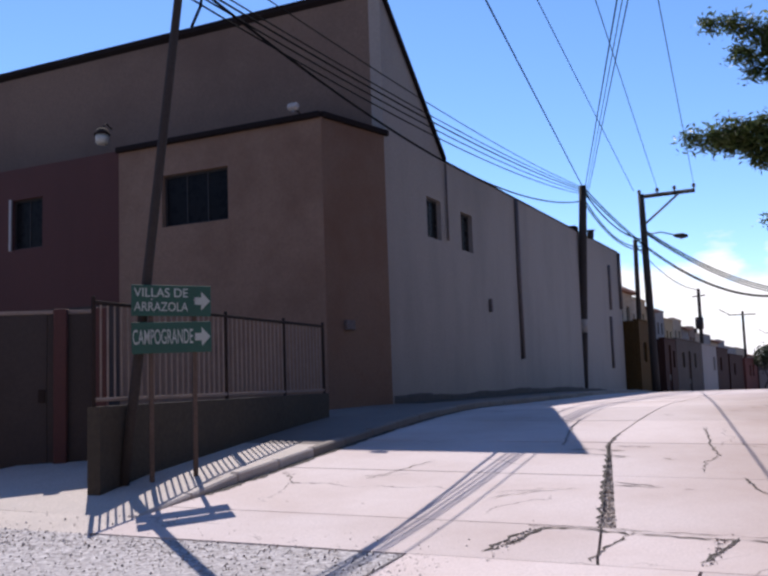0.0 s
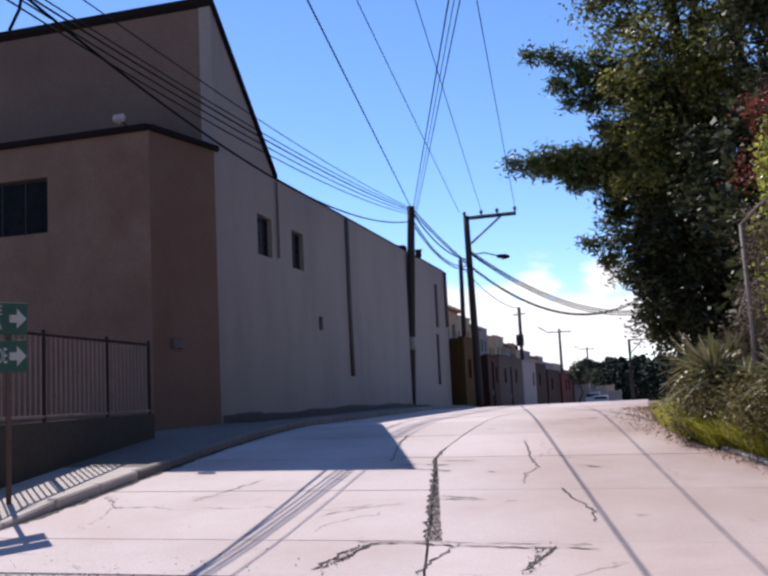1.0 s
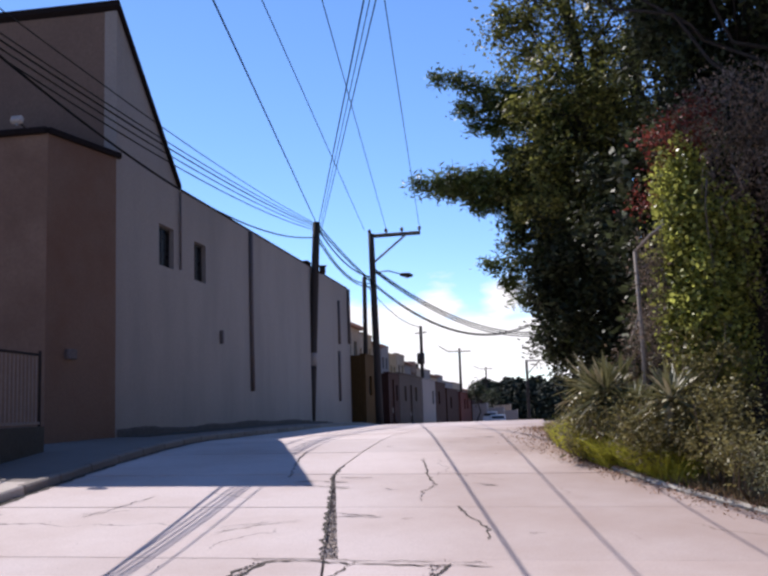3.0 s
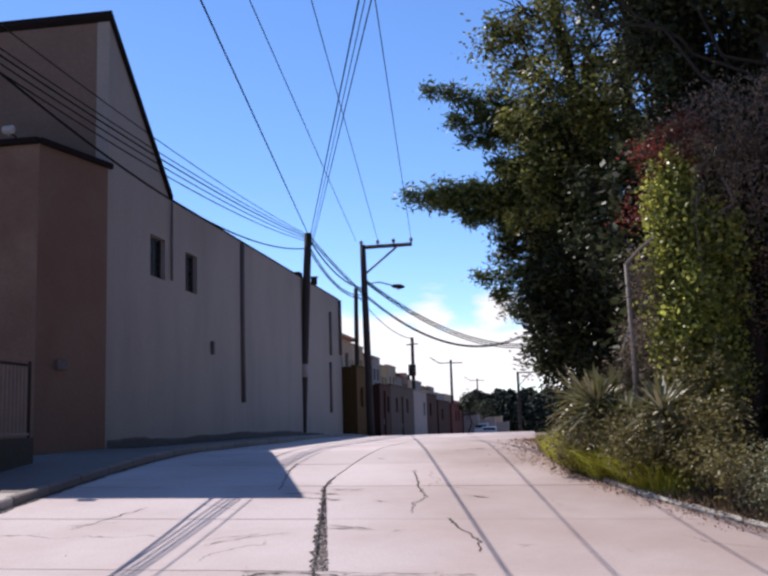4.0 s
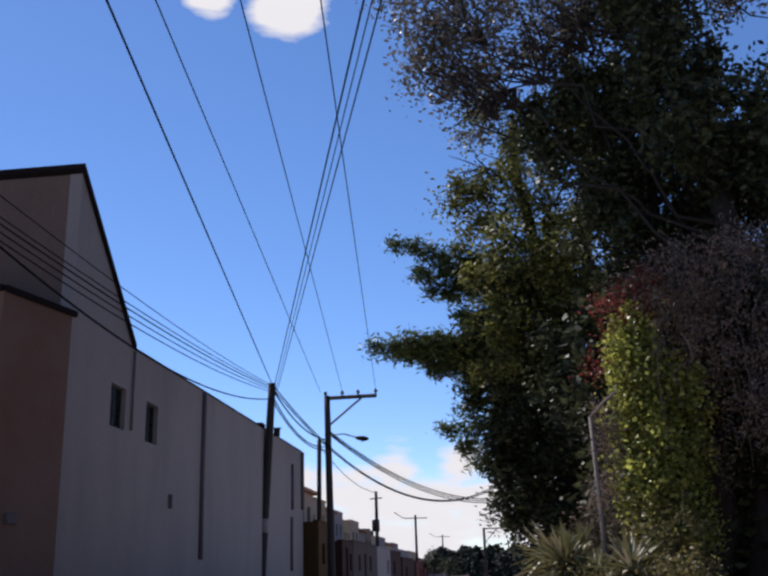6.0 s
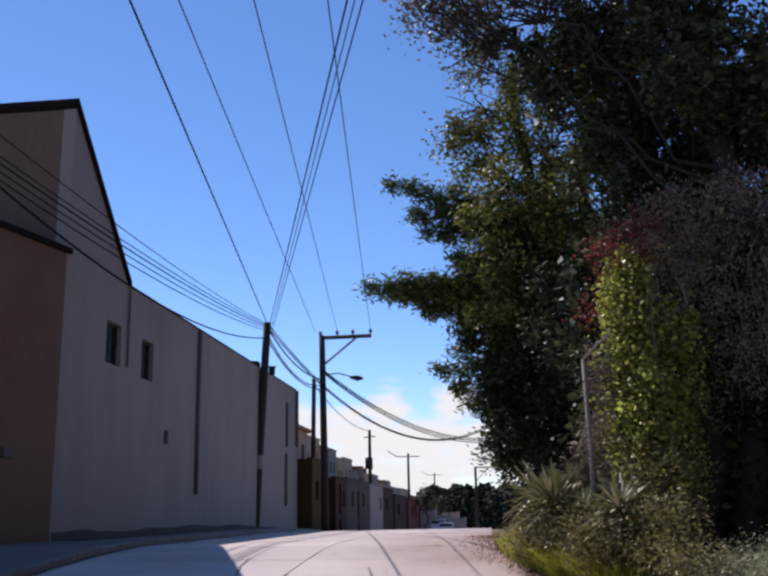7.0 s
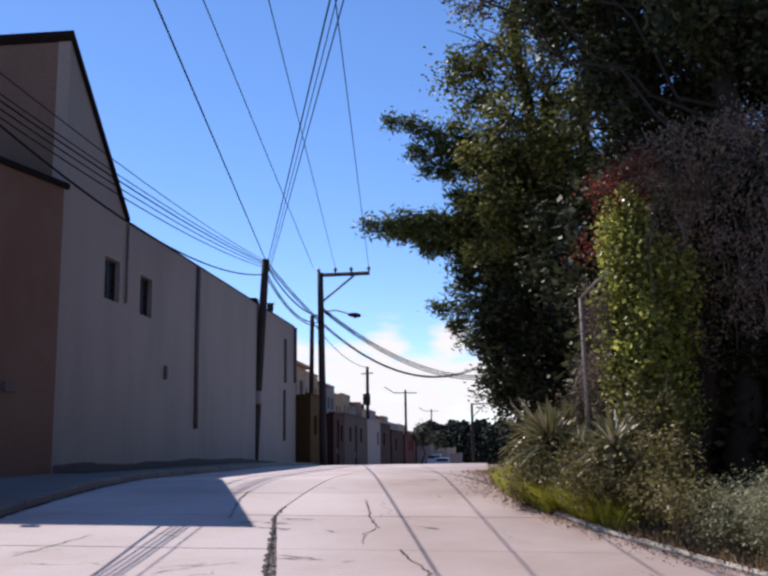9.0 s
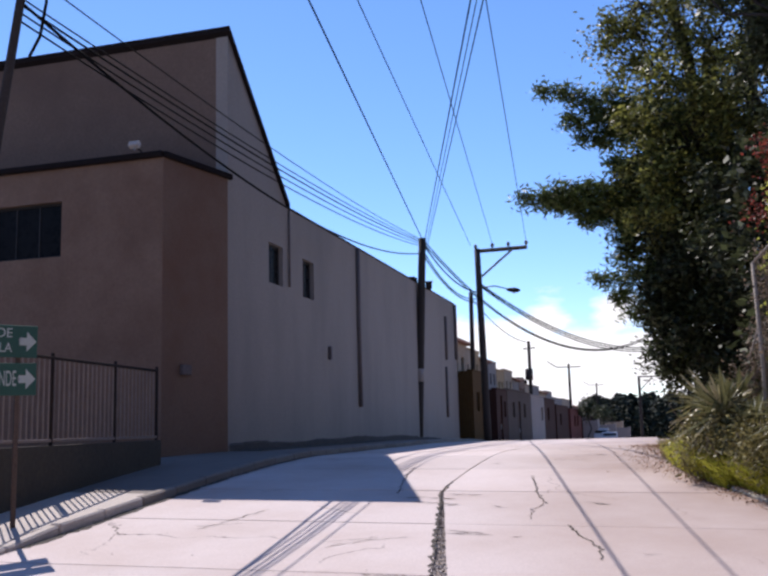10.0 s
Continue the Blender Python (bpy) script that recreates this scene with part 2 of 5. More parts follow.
# pale dry blades, lightened further to put sunlight into the colour
M_YUCCA_PALE = mat("sunlit_dry_yucca_blade", (0.6, 0.54, 0.34), 0.5, 0.2, 4, 2, 0, per=1.4, spec=0.4)
M_FEATHER = mat("brownish_fine_leaf", (0.12, 0.105, 0.075), 0.5, 0.2, 3, 0.8, 0, per=1.6, spec=0.5, translucent=0.4)
M_OLDWOOD = mat("weathered_grey_wood", (0.28, 0.24, 0.2), 0.9, 0.25, 20, 2, 0.4)
M_LITTER = mat("fallen_leaf", (0.32, 0.19, 0.12), 0.85, 0.3, 6, 2, 0, per=1.5)
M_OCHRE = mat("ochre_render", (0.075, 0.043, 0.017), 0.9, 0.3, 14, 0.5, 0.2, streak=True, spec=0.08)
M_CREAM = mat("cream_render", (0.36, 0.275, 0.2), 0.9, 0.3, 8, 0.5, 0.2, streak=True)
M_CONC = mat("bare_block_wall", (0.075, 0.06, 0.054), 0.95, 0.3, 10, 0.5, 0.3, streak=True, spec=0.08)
M_WHITEWALL = mat("white_render", (0.22, 0.195, 0.19), 0.9, 0.08, 14, 0.8, 0.15, streak=True)
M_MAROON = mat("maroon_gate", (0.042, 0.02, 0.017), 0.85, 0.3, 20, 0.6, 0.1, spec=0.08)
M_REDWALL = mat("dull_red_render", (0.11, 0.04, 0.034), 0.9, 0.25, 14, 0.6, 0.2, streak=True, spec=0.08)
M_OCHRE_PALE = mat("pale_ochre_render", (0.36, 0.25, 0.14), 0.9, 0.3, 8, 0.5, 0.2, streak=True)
M_CLAY = mat("clay_tile", (0.3, 0.15, 0.1), 0.9, 0.25, 14, 1.5, 0.4)
M_FARTREE = mat("far_foliage", (0.022, 0.03, 0.018), 0.8, 0.3, 2, 0.2, 0, per=1.5)
M_CARWHITE = mat("white_car_paint", (0.45, 0.44, 0.44), 0.3, 0.04, 10, 2, 0, spec=0.6)
M_TYRE = mat("tyre_rubber", (0.03, 0.03, 0.03), 0.85, 0.2, 20, 2, 0.1)
M_FILL_WALL = mat("fill_wall_render", (0.36, 0.29, 0.23), 0.9, 0.2, 10, 0.5, 0.2, streak=True)
M_LAMP = mat("lamp_glass", (0.34, 0.33, 0.3), 0.3, 0.05, 10, 2, 0, spec=0.6)

# ---- mesh tools ----


def obj(name, bm, material, parent=None, label="", smooth=False):
    me = bpy.data.meshes.new(name)
    bm.normal_update()
    bm.to_mesh(me)
    bm.free()
    me.materials.append(material)
    if smooth:
        for p in me.polygons:
            p.use_smooth = True
    ob = new(name, me)
    if parent:
        ob.parent = parent
    if label:
        tagged(ob, label)
    return ob


def part(name, bm, material, parent, label="", smooth=False):
    return obj(name, bm, material, parent, label, smooth)


def thing(name, label, category, group="", kind=""):
    return tagged(new(name), label, category, group, kind)


def add_box(bm, size, m=Matrix(), bevel=0.0):
    r = bmesh.ops.create_cube(bm, size=1.0)
    bmesh.ops.transform(bm, matrix=m @ Matrix.Diagonal((*size, 1)), verts=r["verts"])
    if bevel:
        edges = list({e for v in r["verts"] for e in v.link_edges})
        bmesh.ops.bevel(bm, geom=edges, offset=bevel, segments=1, affect="EDGES", profile=0.5)
    return bm


def boxed(size, m=Matrix(), bevel=0.0):
    return add_box(bmesh.new(), size, m, bevel)


def add_prism(bm, poly, push):
    """A solid from a flat polygon (3D points), pushed along a vector."""
    push = Vector(push)
    a = [bm.verts.new(p) for p in poly]
    b = [bm.verts.new(Vector(p) + push) for p in poly]
    bm.faces.new(a)
    bm.faces.new(b[::-1])
    for i in range(len(poly)):
        j = (i + 1) % len(poly)
        bm.faces.new((a[j], a[i], b[i], b[j]))
    bmesh.ops.recalc_face_normals(bm, faces=bm.faces[:])
    return bm


def add_tube(bm, pts, radii, sides=8, cap=True):
    pts = [Vector(p) for p in pts]
    rings = []
    side = None
    for i, p in enumerate(pts):
        d = (pts[min(i + 1, len(pts) - 1)] - pts[max(i - 1, 0)]).normalized()
        ref = Vector((0, 0, 1)) if abs(d.z) < 0.9 else Vector((1, 0, 0))
        a = d.cross(ref).normalized() if side is None else (side - d * side.dot(d)).normalized()
        side = a
        b = d.cross(a)
        r = radii[i] if isinstance(radii, (list, tuple)) else radii
        rings.append([bm.verts.new(p + r * (math.cos(2 * math.pi * k / sides) * a + math.sin(2 * math.pi * k / sides) * b))
                      for k in range(sides)])
    for r0, r1 in zip(rings, rings[1:]):
        for k in range(sides):
            f = bm.faces.new((r0[k], r0[(k + 1) % sides], r1[(k + 1) % sides], r1[k]))
            f.smooth = sides > 4
    if cap:
        bm.faces.new(rings[0][::-1])
        bm.faces.new(rings[-1])
    return bm


def tube(pts, radii, sides=8):
    return add_tube(bmesh.new(), pts, radii, sides)


# ---- plan: a runs along the long side wall, b is the distance to its right ----
P0 = Vector((0.2, 21.95, 0))
U = Vector((0.4394, 0.8983, 0))
N = Vector((0.8983, -0.4394, 0))
YAW = math.degrees(math.atan2(U.y, U.x))


def AB(a, b, z=0.0):
    return P0 + U * a + N * b + Vector((0, 0, z))


def AB_pose(a, b, z=0.0):
    """Local x along the wall, local y to the left of it."""
    p = AB(a, b, z)
    return pose(p.x, p.y, p.z, 0, 0, YAW)


def ground_z(x, y):
    s = 0.292 * x + 0.956 * y
    q = min(1.0, max(0.0, (s - 5) / 16))
    z = q * q * (3 - 2 * q)
    if s > 32:
        z -= 0.028 * min(s - 32, 130) * min(1.0, (s - 32) / 12)
    return z


def on_ground(p, lift=0.0):
    return Vector((p.x, p.y, ground_z(p.x, p.y) + lift))


def right_kerb_b(a):
    """The right edge of the carriageway flares out towards the junction."""
    if a > -1:
        return 9.55
    return 9.55 + 0.052 * (-1 - a) ** 1.85


# ---- ground ----
def build_ground():
    xs = [-900, -500, -250, -120, -70, -45, -30] + [-24 + i * 1.0 for i in range(58)] + [38, 44, 52, 64, 80, 110, 150, 250, 500, 900]
    ys = [-300, -120, -60, -30, -15, -8] + [-4 + i * 1.0 for i in range(60)] + [58, 62, 67, 73, 80, 90, 105, 125, 150, 180, 220, 300, 450, 700, 1100, 1800]
    me = bpy.data.meshes.new("ground")
    vs = [(x, y, ground_z(x, y) - 0.05 + 0.015 * noise.noise((x, y, 0))) for y in ys for x in xs]
    w = len(xs)
    fs = [(j * w + i, j * w + i + 1, (j + 1) * w + i + 1, (j + 1) * w + i) for j in range(len(ys) - 1) for i in range(w - 1)]
    me.from_pydata(vs, [], fs)
    me.materials.append(M_EARTH)
    tagged(new("ground", me), "dry brown earth under the road and verges", "ground", kind="structure")


build_ground()


def strip_mesh(pts_left, pts_right, lift0, lift1, skirt=0.1):
    """A paved strip between two lines, with its edges turned down."""
    bm = bmesh.new()
    top = []
    cells = max(4, int((pts_left[0] - pts_right[0]).length / 0.7))
    for l, r in zip(pts_left, pts_right):
        row = []
        for k in range(cells + 1):
            p = l.lerp(r, k / cells)
            row.append(bm.verts.new(on_ground(p, lift0 + (lift1 - lift0) * k / cells)))
        top.append(row)
    for r0, r1 in zip(top, top[1:]):
        for k in range(cells):
            bm.faces.new((r0[k], r0[k + 1], r1[k + 1], r1[k]))
    edges = [e for e in bm.edges if e.is_boundary]
    ex = bmesh.ops.extrude_edge_only(bm, edges=edges)
    for v in ex["geom"]:
        if isinstance(v, bmesh.types.BMVert):
            v.co.z -= skirt
    bmesh.ops.recalc_face_normals(bm, faces=bm.faces[:])
    return bm


# asphalt of the crossing street, near the camera
_near = [-26, -22, -19, -16.5, -14.5, -12.2]
tagged(obj("crossing_asphalt", strip_mesh([AB(a, -30) for a in _near], [AB(a, 5.88) for a in _near], 0.0, 0.0), M_ASPHALT),
       "worn grey gravelly asphalt of the crossing street", "road", kind="structure")
tagged(obj("driveway", strip_mesh([AB(a, -30) for a in (-12.2, -10, -8, -6)], [AB(a, -2.55) for a in (-12.2, -10, -8, -6)], 0.0, 0.0), M_APRON),
       "pale concrete driveway in front of the yard", "driveway", kind="structure")
tagged(obj("apron", strip_mesh([AB(a, -2.58) for a in (-12.2, -11.8, -11.4)], [AB(a, 2.19) for a in (-12.2, -11.8, -11.4)], 0.0, 0.0), M_APRON),
       "pale concrete apron before the footway", "pavement", kind="structure")

# unseen plain walls added behind the viewpoint to cut low sky and bounce light
for cx, cy, w, yaw in ((0, -9.0, 56, 0), (-28, 4, 26, 90)):
    tagged(obj("fill_wall_opposite", boxed((w, 0.3, 10.0), pose(cx, cy, 4.95, 0, 0, yaw)), M_FILL_WALL), "unseen plain cream wall across the street, added to shape the light", "wall", kind="structure")

# ---- factory building ----
Z_BASE = 0.6


def wall_grid(bm, origin, along, inward, width, z0, z1, holes, thick):
    """A wall of that thickness with openings (a0, a1, z0, z1) through it."""
    xs = sorted({0.0, width, *[h[0] for h in holes], *[h[1] for h in holes]})
    zs = sorted({z0, z1, *[h[2] for h in holes], *[h[3] for h in holes]})
    solid = {}
    for i in range(len(xs) - 1):
        for j in range(len(zs) - 1):
            cx, cz = (xs[i] + xs[i + 1]) / 2, (zs[j] + zs[j + 1]) / 2
            solid[i, j] = not any(h[0] < cx < h[1] and h[2] < cz < h[3] for h in holes)
    cache = {}

    def v(i, j, k):
        if (i, j, k) not in cache:
            cache[i, j, k] = bm.verts.new(origin + along * xs[i] + inward * (thick * k) + Vector((0, 0, zs[j])))
        return cache[i, j, k]
    for (i, j), s in solid.items():
        if not s:
            continue
        bm.faces.new((v(i, j, 0), v(i + 1, j, 0), v(i + 1, j + 1, 0), v(i, j + 1, 0)))
        bm.faces.new((v(i, j, 1), v(i, j + 1, 1), v(i + 1, j + 1, 1), v(i + 1, j, 1)))
        for di, dj, p, q in ((-1, 0, (i, j), (i, j + 1)), (1, 0, (i + 1, j), (i + 1, j + 1)), (0, -1, (i, j), (i + 1, j)), (0, 1, (i, j + 1), (i + 1, j + 1))):
            if not solid.get((i + di, j + dj), False):
                bm.faces.new((v(*p, 0), v(*q, 0), v(*q, 1), v(*p, 1)))
    bmesh.ops.recalc_face_normals(bm, faces=bm.faces[:])
    return bm


def window_in(parent, origin, along, inward, hole, panes=2, bars=0):
    """A steel window set back in its opening: frame, panes and mullions."""
    a0, a1, z0, z1 = hole
    w, h = a1 - a0, z1 - z0
    yaw = math.degrees(math.atan2(along.y, along.x))
    c = origin + along * ((a0 + a1) / 2) + inward * 0.16
    m = pose(c.x, c.y, (z0 + z1) / 2, 0, 0, yaw)
    bm = bmesh.new()
    for s in (-1, 1):
        add_box(bm, (0.05, 0.06, h), Matrix.Translation((s * (w / 2 - 0.025), 0, 0)))
        add_box(bm, (w - 0.1, 0.06, 0.05), Matrix.Translation((0, 0, s * (h / 2 - 0.025))))
    win = part("window", bm, M_FRAME, parent, "dark steel window set deep in the wall")
    win.matrix_world = m
    for i in range(panes):
        pw = (w - 0.1) / panes
        g = part("pane", boxed((pw - 0.012, 0.008, h - 0.1), Matrix.Translation((-(w - 0.1) / 2 + pw * (i + 0.5), 0.0, 0))), M_GLASS, win)
    for i in range(1, panes):
        part("mullion", boxed((0.03, 0.05, h - 0.1), Matrix.Translation((-(w - 0.1) / 2 + (w - 0.1) / panes * i, 0, 0))), M_FRAME, win)
    return win


def build_factory():
    fac = thing("factory_building", "brown and grey rendered industrial building with a steep sawtooth roof", "building")
    left = -N                        # from the street into the building
    fdir = -N                        # the front runs to the left
    back = U                         # from the front into the building
    # long side wall
    side_holes = [(2.47, 3.46, 5.45, 6.54), (4.95, 5.88, 5.38, 6.5)]
    bm = wall_grid(bmesh.new(), P0, U, left, 26.5, Z_BASE, 7.73, side_holes, 0.3)
    side = part("side_wall", bm, M_GREY, fac, "pale grey rendered side wall with damp streaks")
    for h in side_holes:
        window_in(fac, P0, U, left, h, 2)
    # gable end of the steep roof
    gable = add_prism(bmesh.new(), [AB(0, 0, 7.734), AB(3.75, 0, 7.734), AB(0, 0, 11.28)], left * 0.3)
    part("gable_wall", gable, M_GREY, fac)
    # upper front
    uf = wall_grid(bmesh.new(), P0 + left * 0.3 + U * 0.004, fdir, back, 26.0, 7.4, 11.28, [], 0.3)
    part("upper_front_wall", uf, M_UPPER, fac, "dark brown rendered upper front wall")
    end = add_prism(bmesh.new(), [AB(-0.006, 0.004, 7.4), AB(-0.006, 0.004, 11.28), AB(0.3, 0.004, 11.28 - 0.285), AB(0.3, 0.004, 7.4)], left * 0.31)
    part("upper_corner", end, M_GREY, fac)
    # sloping sheet roof and flat roof behind
    roof = add_prism(bmesh.new(), [AB(-0.1, 0.1, 11.31), AB(3.78, 0.1, 7.74), AB(3.78, 0.1, 7.84), AB(-0.1, 0.1, 11.45)], left * 26.3)
    part("sloping_roof", roof, M_COPING, fac, "dark sheet roof falling steeply from the front wall")
    part("flat_roof", boxed((22.7, 26.0, 0.12), AB_pose(3.8 + 11.35, -13.1, 7.55)), M_ROOF, fac)
    # thin parapet cap along the side wall
    part("parapet_cap", boxed((22.6, 0.36, 0.05), AB_pose(3.85 + 11.3, -0.15, 7.757), 0.01), M_COPING, fac)
    part("roof_vent", boxed((0.5, 0.4, 0.3), AB_pose(19.0, -0.3, 7.9), 0.03), M_COPING, fac)
    part("back_wall", boxed((0.3, 26.0, 7.0), AB_pose(26.65, -13.0, 4.1)), M_GREY, fac)
    part("inner_dark", boxed((24.5, 23.5, 6.0), AB_pose(13.5, -13.5, 4.2)), M_DARK, fac)
    # corner streak and downpipes on the side wall
    bm = bmesh.new()
    add_tube(bm, [AB(3.82, 0.05, 7.7), AB(3.82, 0.05, 5.5)], 0.03, 8)
    part("downpipe", bm, M_STAIN, fac, "short dark downpipe stained by water", True)
    part("downpipe", tube([AB(10.1, 0.055, 7.7), AB(10.08, 0.055, 5.2), AB(10.12, 0.055, 2.3)], 0.075, 8), M_STAIN, fac, "dark drainpipe down the side wall", True)
    part("downpipe", tube([AB(24.1, 0.05, 6.85), AB(24.1, 0.05, 4.75)], 0.07, 8), M_STAIN, fac, "", True)
    part("downpipe", tube([AB(23.95, 0.05, 4.4), AB(23.95, 0.05, 2.0)], 0.07, 8), M_STAIN, fac, "", True)
    part("edge_pipe", tube([AB(26.4, 0.06, 7.7), AB(26.4, 0.06, 4.9)], 0.09, 8), M_STAIN, fac, "", True)
    part("meter_box", boxed((0.12, 0.1, 0.4), AB_pose(7.1, 0.05, 3.9), 0.01), M_STAIN, fac)
    # dark ragged band that paints the shadow at the foot of the wall
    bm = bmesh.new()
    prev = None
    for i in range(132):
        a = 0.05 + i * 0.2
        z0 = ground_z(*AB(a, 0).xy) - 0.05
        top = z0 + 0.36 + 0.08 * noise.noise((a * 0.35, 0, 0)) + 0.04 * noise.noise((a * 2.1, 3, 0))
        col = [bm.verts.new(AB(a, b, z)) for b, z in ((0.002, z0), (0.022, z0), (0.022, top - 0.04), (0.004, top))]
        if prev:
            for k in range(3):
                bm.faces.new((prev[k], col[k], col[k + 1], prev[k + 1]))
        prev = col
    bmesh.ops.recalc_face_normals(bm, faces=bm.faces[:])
    part("foot_shade_band", bm, M_FOOT_SHADE, fac, "ragged dark band along the foot of the wall, shade painted in its colour")
    # lower block with a splayed corner
    Q = Vector((-1.21, 20.23, 0))
    chamfer = (AB(0, 0) - Q)
    ch_len = chamfer.length
    ch = chamfer.normalized()
    ch_in = Vector((-ch.y, ch.x, 0))
    part("corner_wall", wall_grid(bmesh.new(), Q, ch, ch_in, ch_len - 0.004, Z_BASE, 7.6, [], 0.3), M_RUST, fac, "rust-brown rendered splayed corner wall")
    low_holes = [(2.55, 4.5, 5.57, 6.84)]
    # runs left from the splayed corner
    part("lower_front_wall", wall_grid(bmesh.new(), Q, fdir, back, 5.85, Z_BASE, 7.6, low_holes, 0.3), M_BROWN, fac, "warm brown rendered lower front wall")
    for h in low_holes:
        window_in(fac, Q, fdir, back, h, 3)
    part("lower_room", boxed((1.35, 5.2, 5.5), pose(*(Q + fdir * 3.0 + back * 1.2 + Vector((0, 0, 4.0))), 0, 0, YAW)), M_DARK, fac)
    # cornice on the lower block
    for o, d, inn, ln in ((Q - back * 0.02, fdir, back, 5.9), (Q, ch, ch_in, ch_len + 0.12)):
        c = o + d * (ln / 2) + inn * 0.06
        yaw = math.degrees(math.atan2(d.y, d.x))
        part("cornice", boxed((ln, 0.28, 0.14), pose(c.x, c.y, 7.67, 0, 0, yaw), 0.02), M_COPING, fac, "dark projecting cornice")
    add = add_prism(bmesh.new(), [Q + Vector((0, 0, 7.6)), AB(0, 0, 7.6), AB(0, -26, 7.6), Q + fdir * 24 + back * 0.4 + Vector((0, 0, 7.6)), Q + fdir * 5.8 + back * 0.4 + Vector((0, 0, 7.6)), Q + fdir * 5.8 + Vector((0, 0, 7.6))], (0, 0, 0.12))
    part("ledge_roof", add, M_ROOF, fac)
    # maroon recessed part, further left, on a grey plinth
    O = Q + fdir * 5.85 + back * 0.25
    pur_holes = [(2.85, 4.0, 5.54, 6.9)]
    part("maroon_wall", wall_grid(bmesh.new(), O, fdir, back, 16, 3.84, 7.75, pur_holes, 0.3), M_PURPLE, fac, "dark maroon painted wall")
    for h in pur_holes:
        win = window_in(fac, O, fdir, back, h, 2)
        c = O + fdir * h[1] - back * 0.03
        part("window_trim", boxed((0.07, 0.05, 1.4), pose(c.x, c.y, 6.22, 0, 0, YAW + 90)), M_WHITE, fac)
    part("plinth_wall", wall_grid(bmesh.new(), O - back * 0.06, fdir, back, 16, 0.3, 3.84, [], 0.34), M_PLINTH, fac, "grey-brown plinth wall")
    part("maroon_room", boxed((1.3, 13, 3.6), pose(*(O + fdir * 8 + back * 1.2 + Vector((0, 0, 5.7))), 0, 0, YAW)), M_DARK, fac)
    c = Q + ch * 0.72 - ch_in * 0.04
    part("meter_box", boxed((0.3, 0.12, 0.22), pose(c.x, c.y, 2.95, 0, 0, math.degrees(math.atan2(ch.y, ch.x))), 0.02), M_STAIN, fac)
    return Q, fdir, back, O


Q1, FDIR, BACK, O1 = build_factory()


def build_wall_lamp():
    """Round lamp with a wire hood on a bracket over the maroon wall."""
    lamp = thing("wall_lamp", "round pale glass wall lamp with a dark hood on a bracket", "lamp")
    c = O1 + FDIR * 0.45 - BACK * 0.35 + Vector((0, 0, 8.0))
    p = O1 + FDIR * 0.45
    part("bracket", tube([p + Vector((0, 0, 8.35)), p - BACK * 0.2 + Vector((0, 0, 8.45)), c + Vector((0, 0, 0.32))], 0.02), M_IRON, lamp)
    prof = [(0.05, 0.3), (0.13, 0.27), (0.2, 0.15), (0.21, 0.12), (0.0, 0.12)]
    bm = bmesh.new()
    add_tube(bm, [c + Vector((0, 0, z)) for r, z in prof], [max(r, 0.01) for r, z in prof], 14)
    part("hood", bm, M_IRON, lamp)
    prof = [(0.16, 0.12), (0.17, 0.04), (0.16, -0.08), (0.12, -0.13), (0.03, -0.15)]
    bm = bmesh.new()
    add_tube(bm, [c + Vector((0, 0, z)) for r, z in prof], [r for r, z in prof], 14)
    part("globe", bm, M_LAMP, lamp, "pale glass globe")


def build_floodlight():
    fl = thing("floodlight", "small white floodlight fixed on the cornice corner", "floodlight")
    c = Q1 + FDIR * 0.55 - BACK * 0.28 + Vector((0, 0, 7.86))
    part("housing", boxed((0.14, 0.26, 0.16), pose(c.x, c.y, c.z, 0, 25, YAW), 0.03), M_WHITE, fl)
    part("arm", tube([c + BACK * 0.05 + Vector((0, 0, -0.02)), c + BACK * 0.3 + Vector((0, 0, -0.08))], 0.02, 6), M_IRON, fl)
    part("sensor", boxed((0.05, 0.05, 0.06), pose(c.x, c.y - 0.02, c.z - 0.1, 0, 0, YAW), 0.01), M_STEEL, fl)


build_wall_lamp()
build_floodlight()

# ---- yard fence on its low wall ----
F_L, F_R = Vector((-3.66, 12.0, 0)), Vector((-1.1, 18.5, 0))
F_D = (F_R - F_L).normalized()
F_LEN = (F_R - F_L).length
F_YAW = math.degrees(math.atan2(F_D.y, F_D.x))


